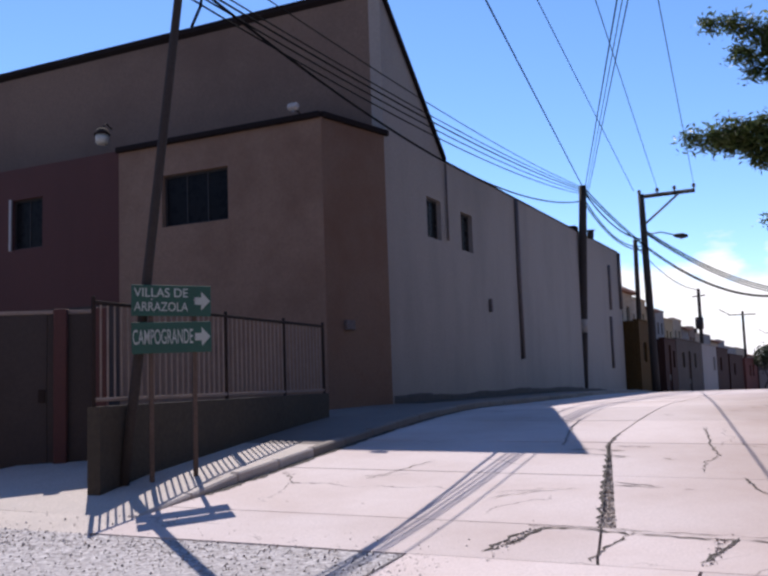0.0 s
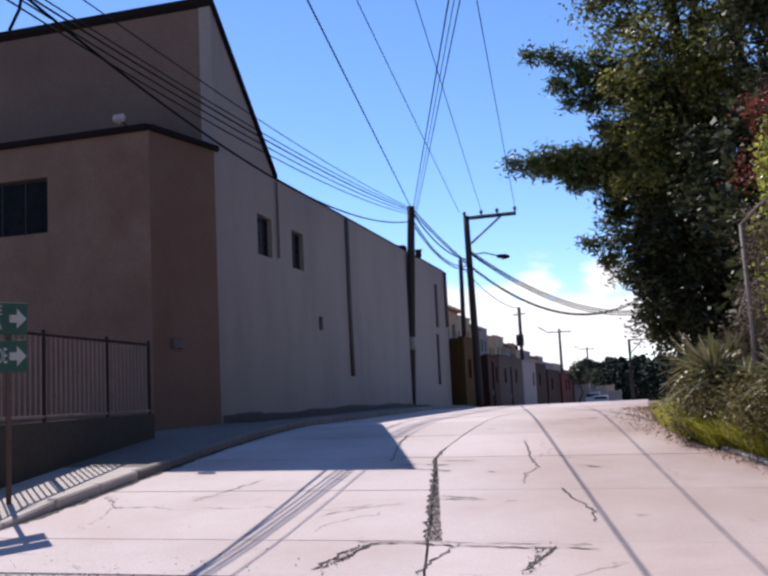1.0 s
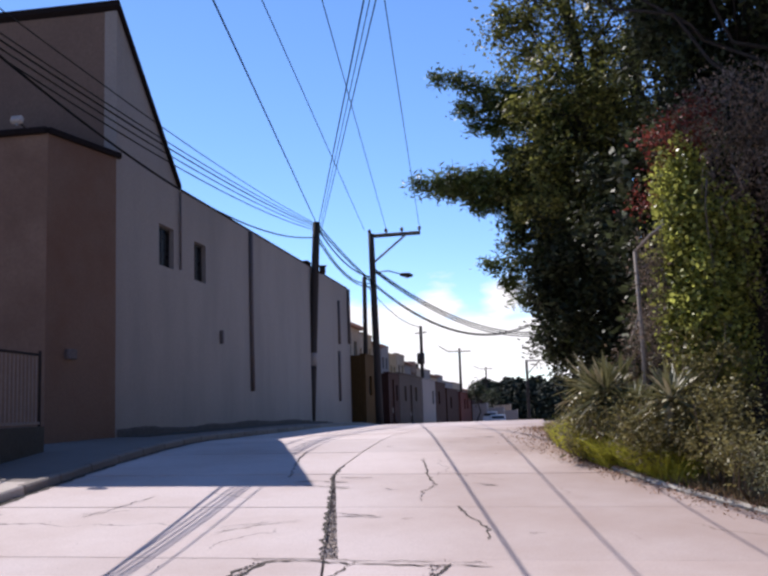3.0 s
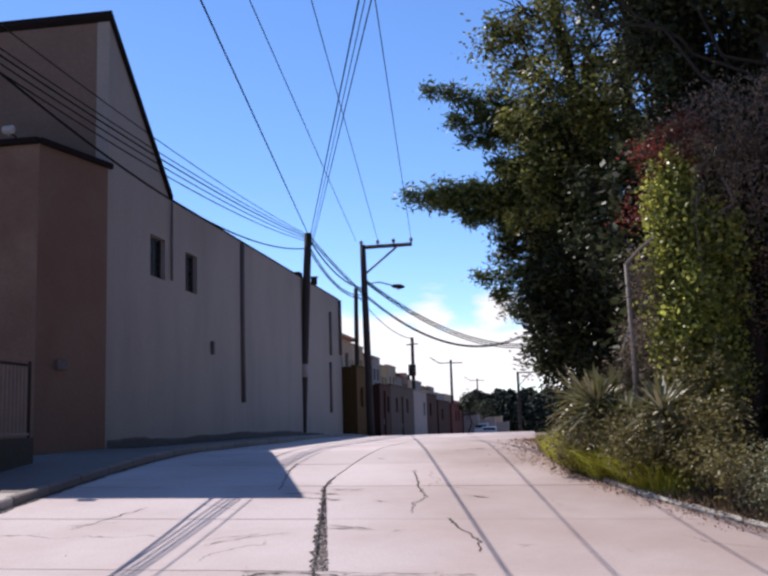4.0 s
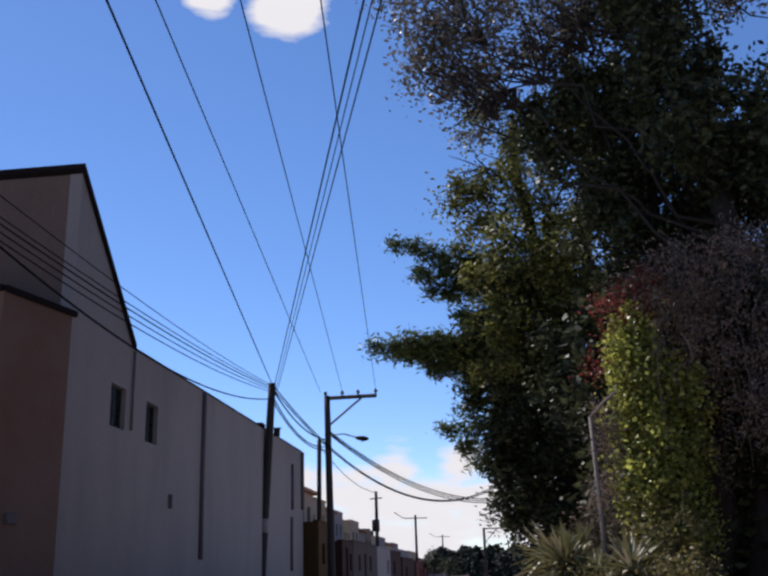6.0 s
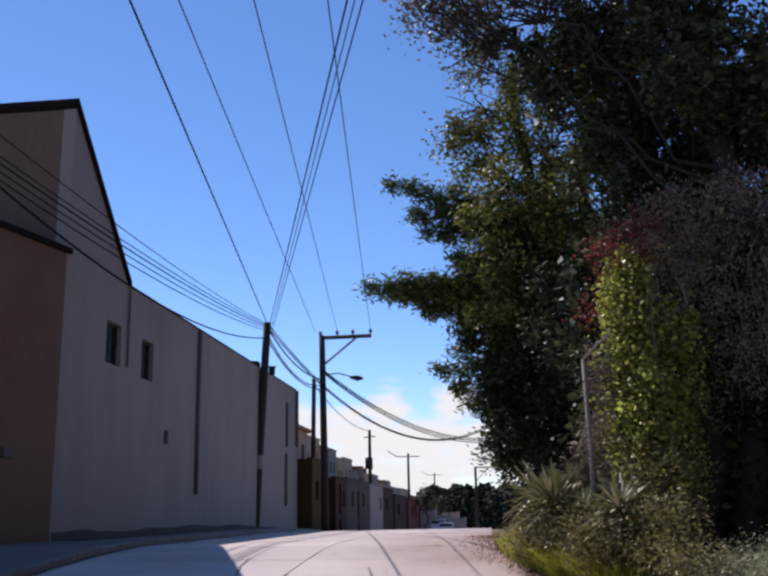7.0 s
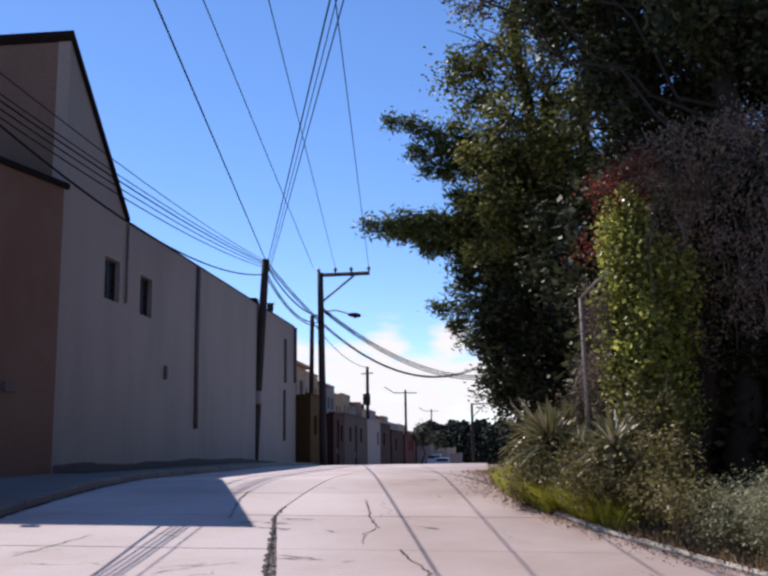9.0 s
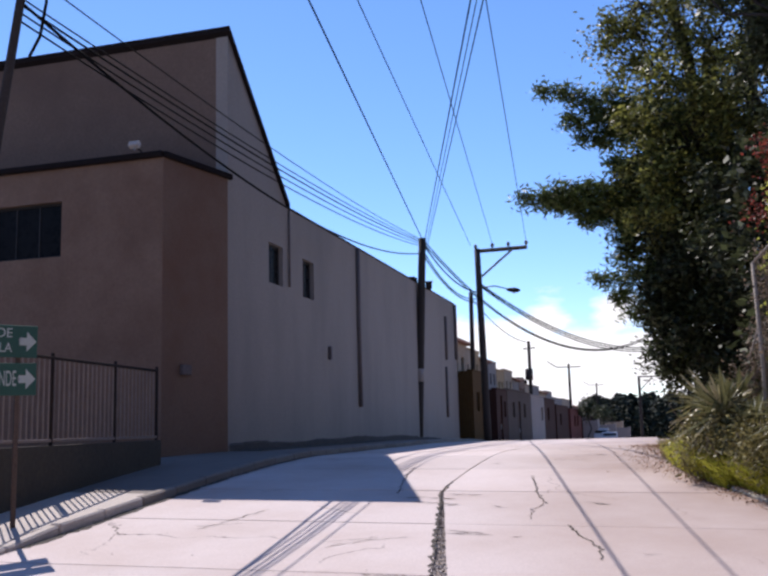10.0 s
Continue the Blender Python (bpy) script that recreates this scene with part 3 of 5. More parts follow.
def build_fence():
    f = thing("yard_fence", "rusty iron bar fence on a low rough wall", "fence")
    bm = bmesh.new()
    nrm = Vector((-F_D.y, F_D.x, 0))
    add_prism(bm, [F_L + Vector((0, 0, -0.1)), F_R + Vector((0, 0, -0.1)), F_R + Vector((0, 0, 1.47)), F_L + Vector((0, 0, 1.44))], nrm * 0.2)
    part("base_wall", bm, M_BASEWALL, f, "low rough plastered wall")
    mid = nrm * 0.1
    for z in (1.53, 2.8):
        c = (F_L + F_R) / 2 + mid
        part("rail", boxed((F_LEN, 0.045, 0.05), pose(c.x, c.y, z, 0, 0, F_YAW), 0.008), M_IRON if z > 2 else M_IRON_LT, f)
    for s in (0.0, 0.47, 0.76, 1.0):
        c = F_L.lerp(F_R, s) + mid
        part("post", boxed((0.05, 0.05, 1.44), pose(c.x, c.y, 2.16, 0, 0, F_YAW), 0.01), M_IRON, f)
    count = int(F_LEN / 0.145)
    base = None
    for i in range(1, count):
        c = F_L + F_D * (i * F_LEN / count) + mid
        if base is None:
            base = part("bar", boxed((0.024, 0.024, 1.27), Matrix(), 0.005), M_IRON_LT, f).data
            ob = bpy.data.objects["bar"]
        else:
            ob = new("bar", base)
            ob.parent = f
        ob.matrix_world = pose(c.x, c.y, 2.165, 0, 0, F_YAW + random.uniform(-3, 3))


build_fence()


def build_yard_gate():
    """Dark sheet gate that closes the yard beside the fence."""
    g = thing("yard_gate", "tall dark sheet-metal yard gate between painted posts", "gate")
    w0, w1 = polar(25.5, 0, 15.9), polar(16.9, 0, 15.2)
    w0.z = w1.z = 0
    d = (w1 - w0).normalized()
    yaw = math.degrees(math.atan2(d.y, d.x))
    ln = (w1 - w0).length
    for k in range(3):
        c = w0 + d * (ln * (k + 0.5) / 3)
        leaf = part("gate_leaf", boxed((ln / 3 - 0.004, 0.05, 2.7), pose(c.x, c.y, 1.52, 0, 0, yaw), 0.008), M_PLINTH, g)
        p = c + d * (ln / 3 * 0.4)
        part("latch_plate", boxed((0.1, 0.03, 0.2), pose(p.x + d.y * 0.04, p.y - d.x * 0.04, 1.6, 0, 0, yaw), 0.005), M_IRON, leaf)
    c = (w0 + w1) / 2
    part("top_rail", boxed((ln, 0.07, 0.06), pose(c.x, c.y, 2.9, 0, 0, yaw), 0.008), M_IRON_LT, g)
    for az in (25.4, 19.1, 16.9):
        p = polar(az, 0, 15.3 if az > 18 else 15.1)
        part("post", boxed((0.2, 0.2, 3.0), pose(p.x, p.y, 1.45, 0, 0, yaw), 0.015), M_PURPLE, g, "maroon painted gate post")


def letters(text, size, m, parent, width=None):
    cu = bpy.data.curves.new("lettering", "FONT")
    cu.body, cu.size, cu.extrude, cu.align_x, cu.align_y = text, size, 0.002, "CENTER", "CENTER"
    cu.offset = 0.001
    tmp = bpy.data.objects.new("lettering_curve", cu)
    scene.collection.objects.link(tmp)
    dg = bpy.context.evaluated_depsgraph_get()
    me = bpy.data.meshes.new_from_object(tmp.evaluated_get(dg))
    bpy.data.objects.remove(tmp)
    bpy.data.curves.remove(cu)
    me.materials.clear()
    me.materials.append(M_SIGNTXT)
    ob = new("lettering", me)
    ob.parent = parent
    if width:
        xs = [v.co.x for v in me.vertices]
        k = width / (max(xs) - min(xs))
        for v in me.vertices:
            v.co.x *= k
    ob.matrix_local = m
    return ob


def build_sign():
    """Two green direction boards on two posts, on the footway behind the kerb."""
    s = thing("direction_sign", "two green direction boards with white lettering on two thin posts", "road sign")
    c = Vector((-2.82, 12.5, 0))
    s.matrix_world = pose(c.x, c.y, 0, 0, 0, 24.0)
    gz = ground_z(c.x, c.y) + 0.1

    def loc(x, y, z):
        return Matrix.Translation((x, y, z))
    for x in (-0.29, 0.29):
        part("post", boxed((0.06, 0.05, 3.02 - gz), loc(x, 0.035, (3.02 + gz) / 2), 0.006), M_RUSTY, s)
        for z in (2.84, 2.33):
            part("bolt", tube([(x, -0.03, z), (x, -0.042, z)], 0.014, 8), M_STEEL, s)
    for zc, lines, tilt in ((2.825, ("VILLAS DE", "ARRAZOLA"), 0.6), (2.33, ("CAMPOGRANDE",), -0.8)):
        b = part("board", boxed((1.07, 0.02, 0.42), Matrix(), 0.006), M_SIGN, s, "green painted board with a white arrow")
        b.matrix_local = loc(-0.02, -0.015, zc) @ pose(0, 0, 0, 0, tilt, 0)
        if len(lines) == 2:
            letters(lines[0], 0.17, loc(-0.14, -0.014, 0.1) @ pose(0, 0, 0, 90, 0, 0), b, 0.72)
            letters(lines[1], 0.17, loc(-0.14, -0.014, -0.09) @ pose(0, 0, 0, 90, 0, 0), b, 0.72)
        else:
            letters(lines[0], 0.28, loc(-0.12, -0.014, 0) @ pose(0, 0, 0, 90, 0, 0), b, 0.8)
        pts = [(0.31, 0.05), (0.4, 0.05), (0.4, 0.13), (0.52, 0.0), (0.4, -0.13), (0.4, -0.05), (0.31, -0.05)]
        part("arrow", add_prism(bmesh.new(), [(x, -0.0105, z) for x, z in pts], (0, -0.004, 0)), M_SIGNTXT, b, "white arrow")


build_sign()


# ---- poles and cables ----
def pole(name, foot, top, r0, r1, label, mat_=None):
    p = thing(name, label, "utility pole")
    pts = [Vector(foot).lerp(Vector(top), k / 6) for k in range(7)]
    part("shaft", tube(pts, [r0 + (r1 - r0) * k / 6 for k in range(7)], 12), mat_ or M_WOODPOLE, p)
    return p


def polar(az, el, dist):
    """A place by bearing (positive to the left of straight ahead), elevation and level distance from the eye."""
    a = radians(az)
    return Vector((-math.sin(a) * dist, math.cos(a) * dist, 1.6 + dist * math.tan(radians(el))))


build_yard_gate()
LEAN_TOP = polar(11.48, 28.2, 12.9)
lean = pole("leaning_pole", polar(15.62, -5.1, 12.9) - Vector((0, 0, 0.05)), LEAN_TOP, 0.074, 0.058, "dark timber utility pole leaning over beside the road sign")
part("cable_loop", tube([LEAN_TOP + Vector((0.1, 0, -0.1)), LEAN_TOP + Vector((0.2, 0, -0.5)), LEAN_TOP + Vector((0.22, 0, -1.0)), LEAN_TOP + Vector((0.15, 0, -1.5)), LEAN_TOP + Vector((0.02, 0, -1.8))], 0.022, 6), M_CABLE, lean)
POLE1 = polar(-12.7, 11.55, 39.6)
p1 = pole("street_pole", polar(-12.08, -0.62, 39.6), POLE1, 0.2, 0.16, "dark timber utility pole with a white painted band", M_WOODPOLE)
q = polar(-12.08, -0.62, 39.6)
f0, f1 = 0.27, 0.335
part("painted_band", tube([q.lerp(POLE1, f0), q.lerp(POLE1, f1)], [0.2, 0.198], 12), M_GREY, p1, "pale painted band")
part("bracket", boxed((0.5, 0.08, 0.06), pose(*(q.lerp(POLE1, 0.775) + Vector((0.25, 0, 0))), 0, 0, 0)), M_STEEL, p1)
part("junction_box", boxed((0.24, 0.2, 0.35), pose(*(q.lerp(POLE1, 0.755) + Vector((0.32, -0.02, 0))), 0, 0, 0), 0.02), M_IRON, p1)
P2_TOP = polar(-16.1, 10.75, 46)
p2_foot = on_ground(polar(-16.3, -0.6, 46), -0.2)
p2 = pole("crossarm_pole", p2_foot, P2_TOP, 0.2, 0.15, "dark utility pole with a one-sided crossarm and street lamp")
ARM_TIP = polar(-19.2, 10.72, 45.6)
arm_a = P2_TOP + (P2_TOP - ARM_TIP) * 0.03 - Vector((0, 0, 0.12))
arm_b = ARM_TIP - Vector((0, 0, 0.0))
part("crossarm", tube([arm_a, arm_b], 0.1, 4), M_WOODPOLE, p2)
part("brace", tube([p2_foot.lerp(P2_TOP, 0.845), arm_a.lerp(arm_b, 0.74)], 0.055, 6), M_STEEL, p2)
INSUL = []
for k in (0.0, 0.33, 0.64, 0.985):
    b = arm_a.lerp(arm_b, k)
    prof = [(0.03, 0.05), (0.03, 0.16), (0.1, 0.17), (0.07, 0.22), (0.1, 0.24), (0.06, 0.32), (0.02, 0.36)]
    part("insulator", tube([b + Vector((0, 0, z)) for r, z in prof], [r for r, z in prof], 10), M_INSUL, p2)
    INSUL.append(b + Vector((0, 0, 0.34)))
LAMP_END = polar(-18.1, 8.15, 44.8)
LAMP_ROOT = p2_foot.lerp(P2_TOP, 0.8)
part("lamp_arm", tube([LAMP_ROOT, LAMP_ROOT.lerp(LAMP_END, 0.5) + Vector((0, 0, 0.15)), LAMP_END], 0.035, 6), M_STEEL, p2)
lamp_dir = (LAMP_END - LAMP_ROOT).normalized()
bm = tube([LAMP_END - lamp_dir * 0.25, LAMP_END - lamp_dir * 0.1, LAMP_END + lamp_dir * 0.25, LAMP_END + lamp_dir * 0.5], [0.05, 0.1, 0.13, 0.06], 10)
lh = part("lamp_head", bm, M_IRON, p2, "cobra-head street lamp")
part("lens", tube([LAMP_END + lamp_dir * 0.15 + Vector((0, 0, -0.08)), LAMP_END + lamp_dir * 0.15 + Vector((0, 0, -0.15))], [0.1, 0.05], 10), M_LAMP, lh)
pole("slim_pole", on_ground(polar(-15.5, -0.6, 52), -0.2), polar(-15.6, 8.1, 52), 0.15, 0.12, "slim dark utility pole beyond the wall")
for az, el, dist, h in ((-19.0, 4.95, 75, 0), (-21.33, 3.5, 105, 1), (-25.38, 2.62, 95, 2), (-22.9, 2.3, 170, 1)):
    top = polar(az, el, dist)
    foot = on_ground(polar(az, -1, dist), -0.3)
    fp = pole("far_pole", foot, top, 0.17, 0.12, "dark timber utility pole far down the street", M_WOODPOLE)
    if h == 1:
        part("crossarm", tube([top + Vector((-1.3, 0.2, -0.35)), top + Vector((1.3, -0.2, -0.35))], 0.06, 6), M_WOODPOLE, fp)
        part("brace", tube([top + Vector((-1.3, 0.2, -0.35)), top + Vector((-2.4, 0.2, 0.3))], 0.05, 6), M_WOODPOLE, fp)
    elif h == 2:
        part("crossarm", tube([top + Vector((-0.1, 0, -0.08)), top + Vector((2.2, 0, -0.05))], 0.07, 6), M_WOODPOLE, fp)
        part("brace", tube([top + Vector((0.0, 0, -1.5)), top + Vector((1.4, 0, -0.1))], 0.045, 6), M_WOODPOLE, fp)
    else:
        part("transformer", tube([top + Vector((-0.15, -0.2, -3.1)), top + Vector((-0.15, -0.2, -2.2))], 0.3, 10), M_WOODPOLE, fp)
        part("spike", tube([top + Vector((-0.5, 0, -0.6)), top + Vector((0.5, 0, -0.5))], 0.05, 6), M_WOODPOLE, fp)


def cable(name, a, b, sag, r, label, n=28, grp="overhead cables"):
    a, b = Vector(a), Vector(b)
    pts = []
    for i in range(n + 1):
        t = i / n
        p = a.lerp(b, t)
        p.z -= sag * 4 * t * (1 - t)
        pts.append(p)
    ob = obj(name, tube(pts, r, 5), M_CABLE)
    tagged(ob, label, "cable", grp)
    return ob


def beyond(start, az, el, z, far):
    """From a pole through the point of height z seen at that bearing, carried on past the camera."""
    d = (z - 1.6) / math.tan(radians(el))
    p = polar(az, el, d)
    way = (p - start)
    return start + way * far


LINES = [  # start, bearing, elevation, height there, thickness
    (POLE1 + Vector((0, 0, -0.05)), -1.58, 33.09, 9.3, 0.022),
    (INSUL[0] + (INSUL[0] - INSUL[1]) * 0.3, -4.82, 33.42, 10.4, 0.015),
    (INSUL[1], -10.52, 33.79, 10.5, 0.014),
    (INSUL[3], -16.1, 33.89, 10.5, 0.015),
    (POLE1 + Vector((0.1, 0, -0.1)), -18.82, 33.86, 9.3, 0.019),
    (POLE1 + Vector((0.15, 0, -0.3)), -19.4, 33.84, 9.25, 0.012),
    (POLE1 + Vector((0.2, 0, -0.4)), -20.04, 33.82, 9.2, 0.015),
]
for s, az, el, z, r in LINES:
    cable("overhead_cable", s, beyond(s, az, el, z, 1.9), 0.0, r * 0.85, "thin black overhead cable across the sky")
LEAN_AT = polar(12.05, 0, 12.9)
for zs, ze, sag, r in ((7.46, 9.5, 0.32, 0.024), (7.34, 9.42, 0.38, 0.02), (7.56, 9.56, 0.27, 0.018), (7.22, 9.33, 0.45, 0.02), (8.0, 9.62, 0.3, 0.016)):
    cable("overhead_cable", (LEAN_AT.x, LEAN_AT.y, zs), (POLE1.x, POLE1.y, ze), sag, r * 0.75, "black telephone cable strung between two poles")
cable("overhead_cable", (LEAN_AT.x, LEAN_AT.y, 7.5), (POLE1.x, POLE1.y, 9.04), 1.08, 0.024, "sagging black telephone cable before the grey wall")
for k, (dz, sag, r) in enumerate(((0.0, 0.5, 0.034), (-0.3, 0.7, 0.028), (-0.5, 0.6, 0.028))):
    cable("overhead_cable", POLE1 + Vector((0, 0, -0.2 + dz)), P2_TOP + Vector((0, 0, -2.2 + dz)), sag, r, "black telephone cable strung between two poles")
TREE_END = polar(-29, 0, 60)
for dz, sag in ((0.0, 1.83), (-0.07, 1.88), (0.08, 1.8)):
    cable("overhead_cable", (P2_TOP.x, P2_TOP.y, 8.57 + dz), (TREE_END.x, TREE_END.y, 6.6 + dz), sag, 0.03, "bundle of black cables sagging across the street")
far_mast = pole("mast", on_ground(TREE_END, -0.2), TREE_END + Vector((0, 0, 5.6)), 0.13, 0.1, "timber pole hidden among the trees")
LOW_END = polar(-28.2, 0, 50)
pole("mast", on_ground(LOW_END, -0.2), LOW_END + Vector((0, 0, 6.0)), 0.12, 0.1, "slim timber pole hidden among the trees")
for dz, sag in ((0.0, 3.3), (-0.15, 3.2)):
    cable("overhead_cable", (POLE1.x, POLE1.y, 9.67 + dz), (LOW_END.x, LOW_END.y, 7.2 + dz), sag, 0.026, "slack black cable sagging across the street")
cable("overhead_cable", polar(-15.5, 7.9, 52), polar(-19, 4.9, 75), 0.6, 0.025, "black cable falling to the houses")

# ---- houses down the street ----
def house(a0, a1, b, h, depth, material, label, windows=(), doors=(), roof="flat"):
    """A street house: front wall along the street at b, from a0 to a1, with its openings."""
    ho = thing("house", label, "house", "houses down the street")
    gz = min(ground_z(*AB(a0, b).xy), ground_z(*AB(a1, b).xy)) - 0.4
    org = AB(a0, b)
    holes = [(x, x + w, z0, z1) for x, w, z0, z1 in windows] + [(x, x + w, gz + 0.3, z1) for x, w, z1 in doors]
    part("front_wall", wall_grid(bmesh.new(), org, U, -N, a1 - a0, gz, h, holes, 0.25), material, ho)
    for o in (AB(a0, b - 0.26), AB(a1 - 0.25, b - 0.26)):
        part("side_wall", wall_grid(bmesh.new(), o, -N, U, depth - 0.4, gz, h, [], 0.25), material, ho)
    part("back_wall", boxed((a1 - a0 - 0.5, 0.25, h - gz), AB_pose((a0 + a1) / 2, b - depth, (h + gz) / 2)), material, ho)
    if roof == "flat":
        part("roof", boxed((a1 - a0 - 0.4, depth - 0.3, 0.15), AB_pose((a0 + a1) / 2, b - depth / 2 - 0.1, h - 0.35)), M_ROOF, ho)
        part("parapet_cap", boxed((a1 - a0, 0.34, 0.08), AB_pose((a0 + a1) / 2, b - 0.12, h + 0.042), 0.01), material, ho)
    else:
        add = add_prism(bmesh.new(), [AB(a0 - 0.2, b + 0.3, h - 0.1), AB(a0 - 0.2, b + 0.3, h + 0.05), AB(a0 - 0.2, b - depth / 2, h + 1.0), AB(a0 - 0.2, b - depth, h + 0.05), AB(a0 - 0.2, b - depth, h - 0.1)], U * (a1 - a0 + 0.4))
        part("roof", add, M_CLAY, ho, "weathered clay tile roof")
    part("dark_interior", boxed((a1 - a0 - 0.8, depth - 1.2, h - gz - 1.2), AB_pose((a0 + a1) / 2, b - depth / 2 - 0.2, (h + gz) / 2)), M_DARK, ho)
    for x, w, z0, z1 in windows:
        window_in(ho, org, U, -N, (x, x + w, z0, z1), 2)
    for x, w, z1 in doors:
        d = part("door", boxed((w - 0.02, 0.06, z1 - gz - 0.3), AB_pose(a0 + x + w / 2, b - 0.12, (z1 + gz + 0.3) / 2), 0.01), M_MAROON, ho)
        part("handle", boxed((0.05, 0.05, 0.3), AB_pose(a0 + x + w - 0.3, b - 0.06, gz + 1.5), 0.01), M_STEEL, d)
    return ho


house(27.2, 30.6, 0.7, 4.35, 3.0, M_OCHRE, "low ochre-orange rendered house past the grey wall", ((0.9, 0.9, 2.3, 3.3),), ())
# the dark maroon material paints the deep shade over this front
house(30.8, 34.6, 1.3, 3.5, 2.5, M_MAROON, "grey block house front with a dark doorway, deep shade put into its colour", ((2.6, 0.7, 2.0, 2.9),), ((0.8, 1.2, 3.2),))
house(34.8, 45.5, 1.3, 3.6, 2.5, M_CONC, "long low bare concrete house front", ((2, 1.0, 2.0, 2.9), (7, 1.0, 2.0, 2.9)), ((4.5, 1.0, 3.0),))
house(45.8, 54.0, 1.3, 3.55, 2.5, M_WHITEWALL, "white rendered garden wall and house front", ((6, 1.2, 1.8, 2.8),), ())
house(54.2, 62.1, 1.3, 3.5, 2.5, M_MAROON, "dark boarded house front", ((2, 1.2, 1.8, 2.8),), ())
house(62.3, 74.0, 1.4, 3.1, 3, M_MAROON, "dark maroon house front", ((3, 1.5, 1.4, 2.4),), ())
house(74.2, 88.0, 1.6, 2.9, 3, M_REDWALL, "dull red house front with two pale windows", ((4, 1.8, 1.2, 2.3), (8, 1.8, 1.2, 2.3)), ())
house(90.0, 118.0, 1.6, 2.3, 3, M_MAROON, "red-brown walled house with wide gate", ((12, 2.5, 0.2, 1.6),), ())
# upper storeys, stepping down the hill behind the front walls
# cream and pale ochre are lightened to carry the sun on the tops
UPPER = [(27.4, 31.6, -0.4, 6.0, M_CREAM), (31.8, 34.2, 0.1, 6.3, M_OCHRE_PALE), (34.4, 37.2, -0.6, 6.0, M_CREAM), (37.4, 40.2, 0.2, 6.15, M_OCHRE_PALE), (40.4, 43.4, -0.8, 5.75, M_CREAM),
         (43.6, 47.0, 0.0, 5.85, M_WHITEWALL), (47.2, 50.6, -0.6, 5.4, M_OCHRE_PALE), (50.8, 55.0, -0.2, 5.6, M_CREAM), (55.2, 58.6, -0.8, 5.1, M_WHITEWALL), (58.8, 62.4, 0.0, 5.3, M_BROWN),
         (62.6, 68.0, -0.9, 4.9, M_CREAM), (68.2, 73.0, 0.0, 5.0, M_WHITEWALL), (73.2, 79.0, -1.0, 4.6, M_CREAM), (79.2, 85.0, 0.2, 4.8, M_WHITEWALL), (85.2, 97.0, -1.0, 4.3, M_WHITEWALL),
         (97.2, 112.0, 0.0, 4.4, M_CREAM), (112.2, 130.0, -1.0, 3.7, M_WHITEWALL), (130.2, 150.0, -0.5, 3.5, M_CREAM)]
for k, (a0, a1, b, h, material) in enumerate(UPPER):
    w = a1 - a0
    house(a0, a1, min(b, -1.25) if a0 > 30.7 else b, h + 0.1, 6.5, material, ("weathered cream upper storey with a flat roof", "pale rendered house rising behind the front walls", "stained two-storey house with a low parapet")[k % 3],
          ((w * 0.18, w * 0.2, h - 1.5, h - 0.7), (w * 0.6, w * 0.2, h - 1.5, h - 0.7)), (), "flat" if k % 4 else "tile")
# pale houses low down where the street bends away
for az, d, w, h, material in ((-22.3, 128, 5.0, 2.6, M_WHITEWALL), (-22.9, 112, 3.6, 1.75, M_WHITEWALL), (-23.3, 138, 5.0, 1.9, M_CREAM), (-23.9, 120, 3.6, 1.2, M_WHITEWALL), (-24.3, 150, 6.0, 1.5, M_CREAM), (-24.7, 126, 3.0, 0.75, M_WHITEWALL)):
    rel = polar(az, 0, d) - P0
    a, b = rel.dot(U), rel.dot(N)
    house(a - w / 2, a + w / 2, b, h, 4.0, material, "small pale house low down at the bend of the street", ((w * 0.3, w * 0.3, h - 1.3, h - 0.5),), ())


def roof_tank(a, b, z):
    t = thing("water_tank", "dark plastic water tank on a flat roof", "water tank", "roof tanks")
    prof = [(0.5, 0), (0.55, 0.1), (0.55, 0.8), (0.45, 0.95), (0.2, 1.05), (0.18, 1.15)]
    p = AB(a, b, z)
    part("tank", tube([p + Vector((0, 0, h)) for r, h in prof], [r for r, h in prof], 14), M_COPING, t)
    part("lid", tube([p + Vector((0, 0, 1.15)), p + Vector((0, 0, 1.2))], 0.22, 12), M_IRON, t)


for a, b, z in ((42.0, -2.4, 5.57), (53.0, -3.2, 5.42), (70.5, -2.6, 4.82)):
    roof_tank(a, b, z)


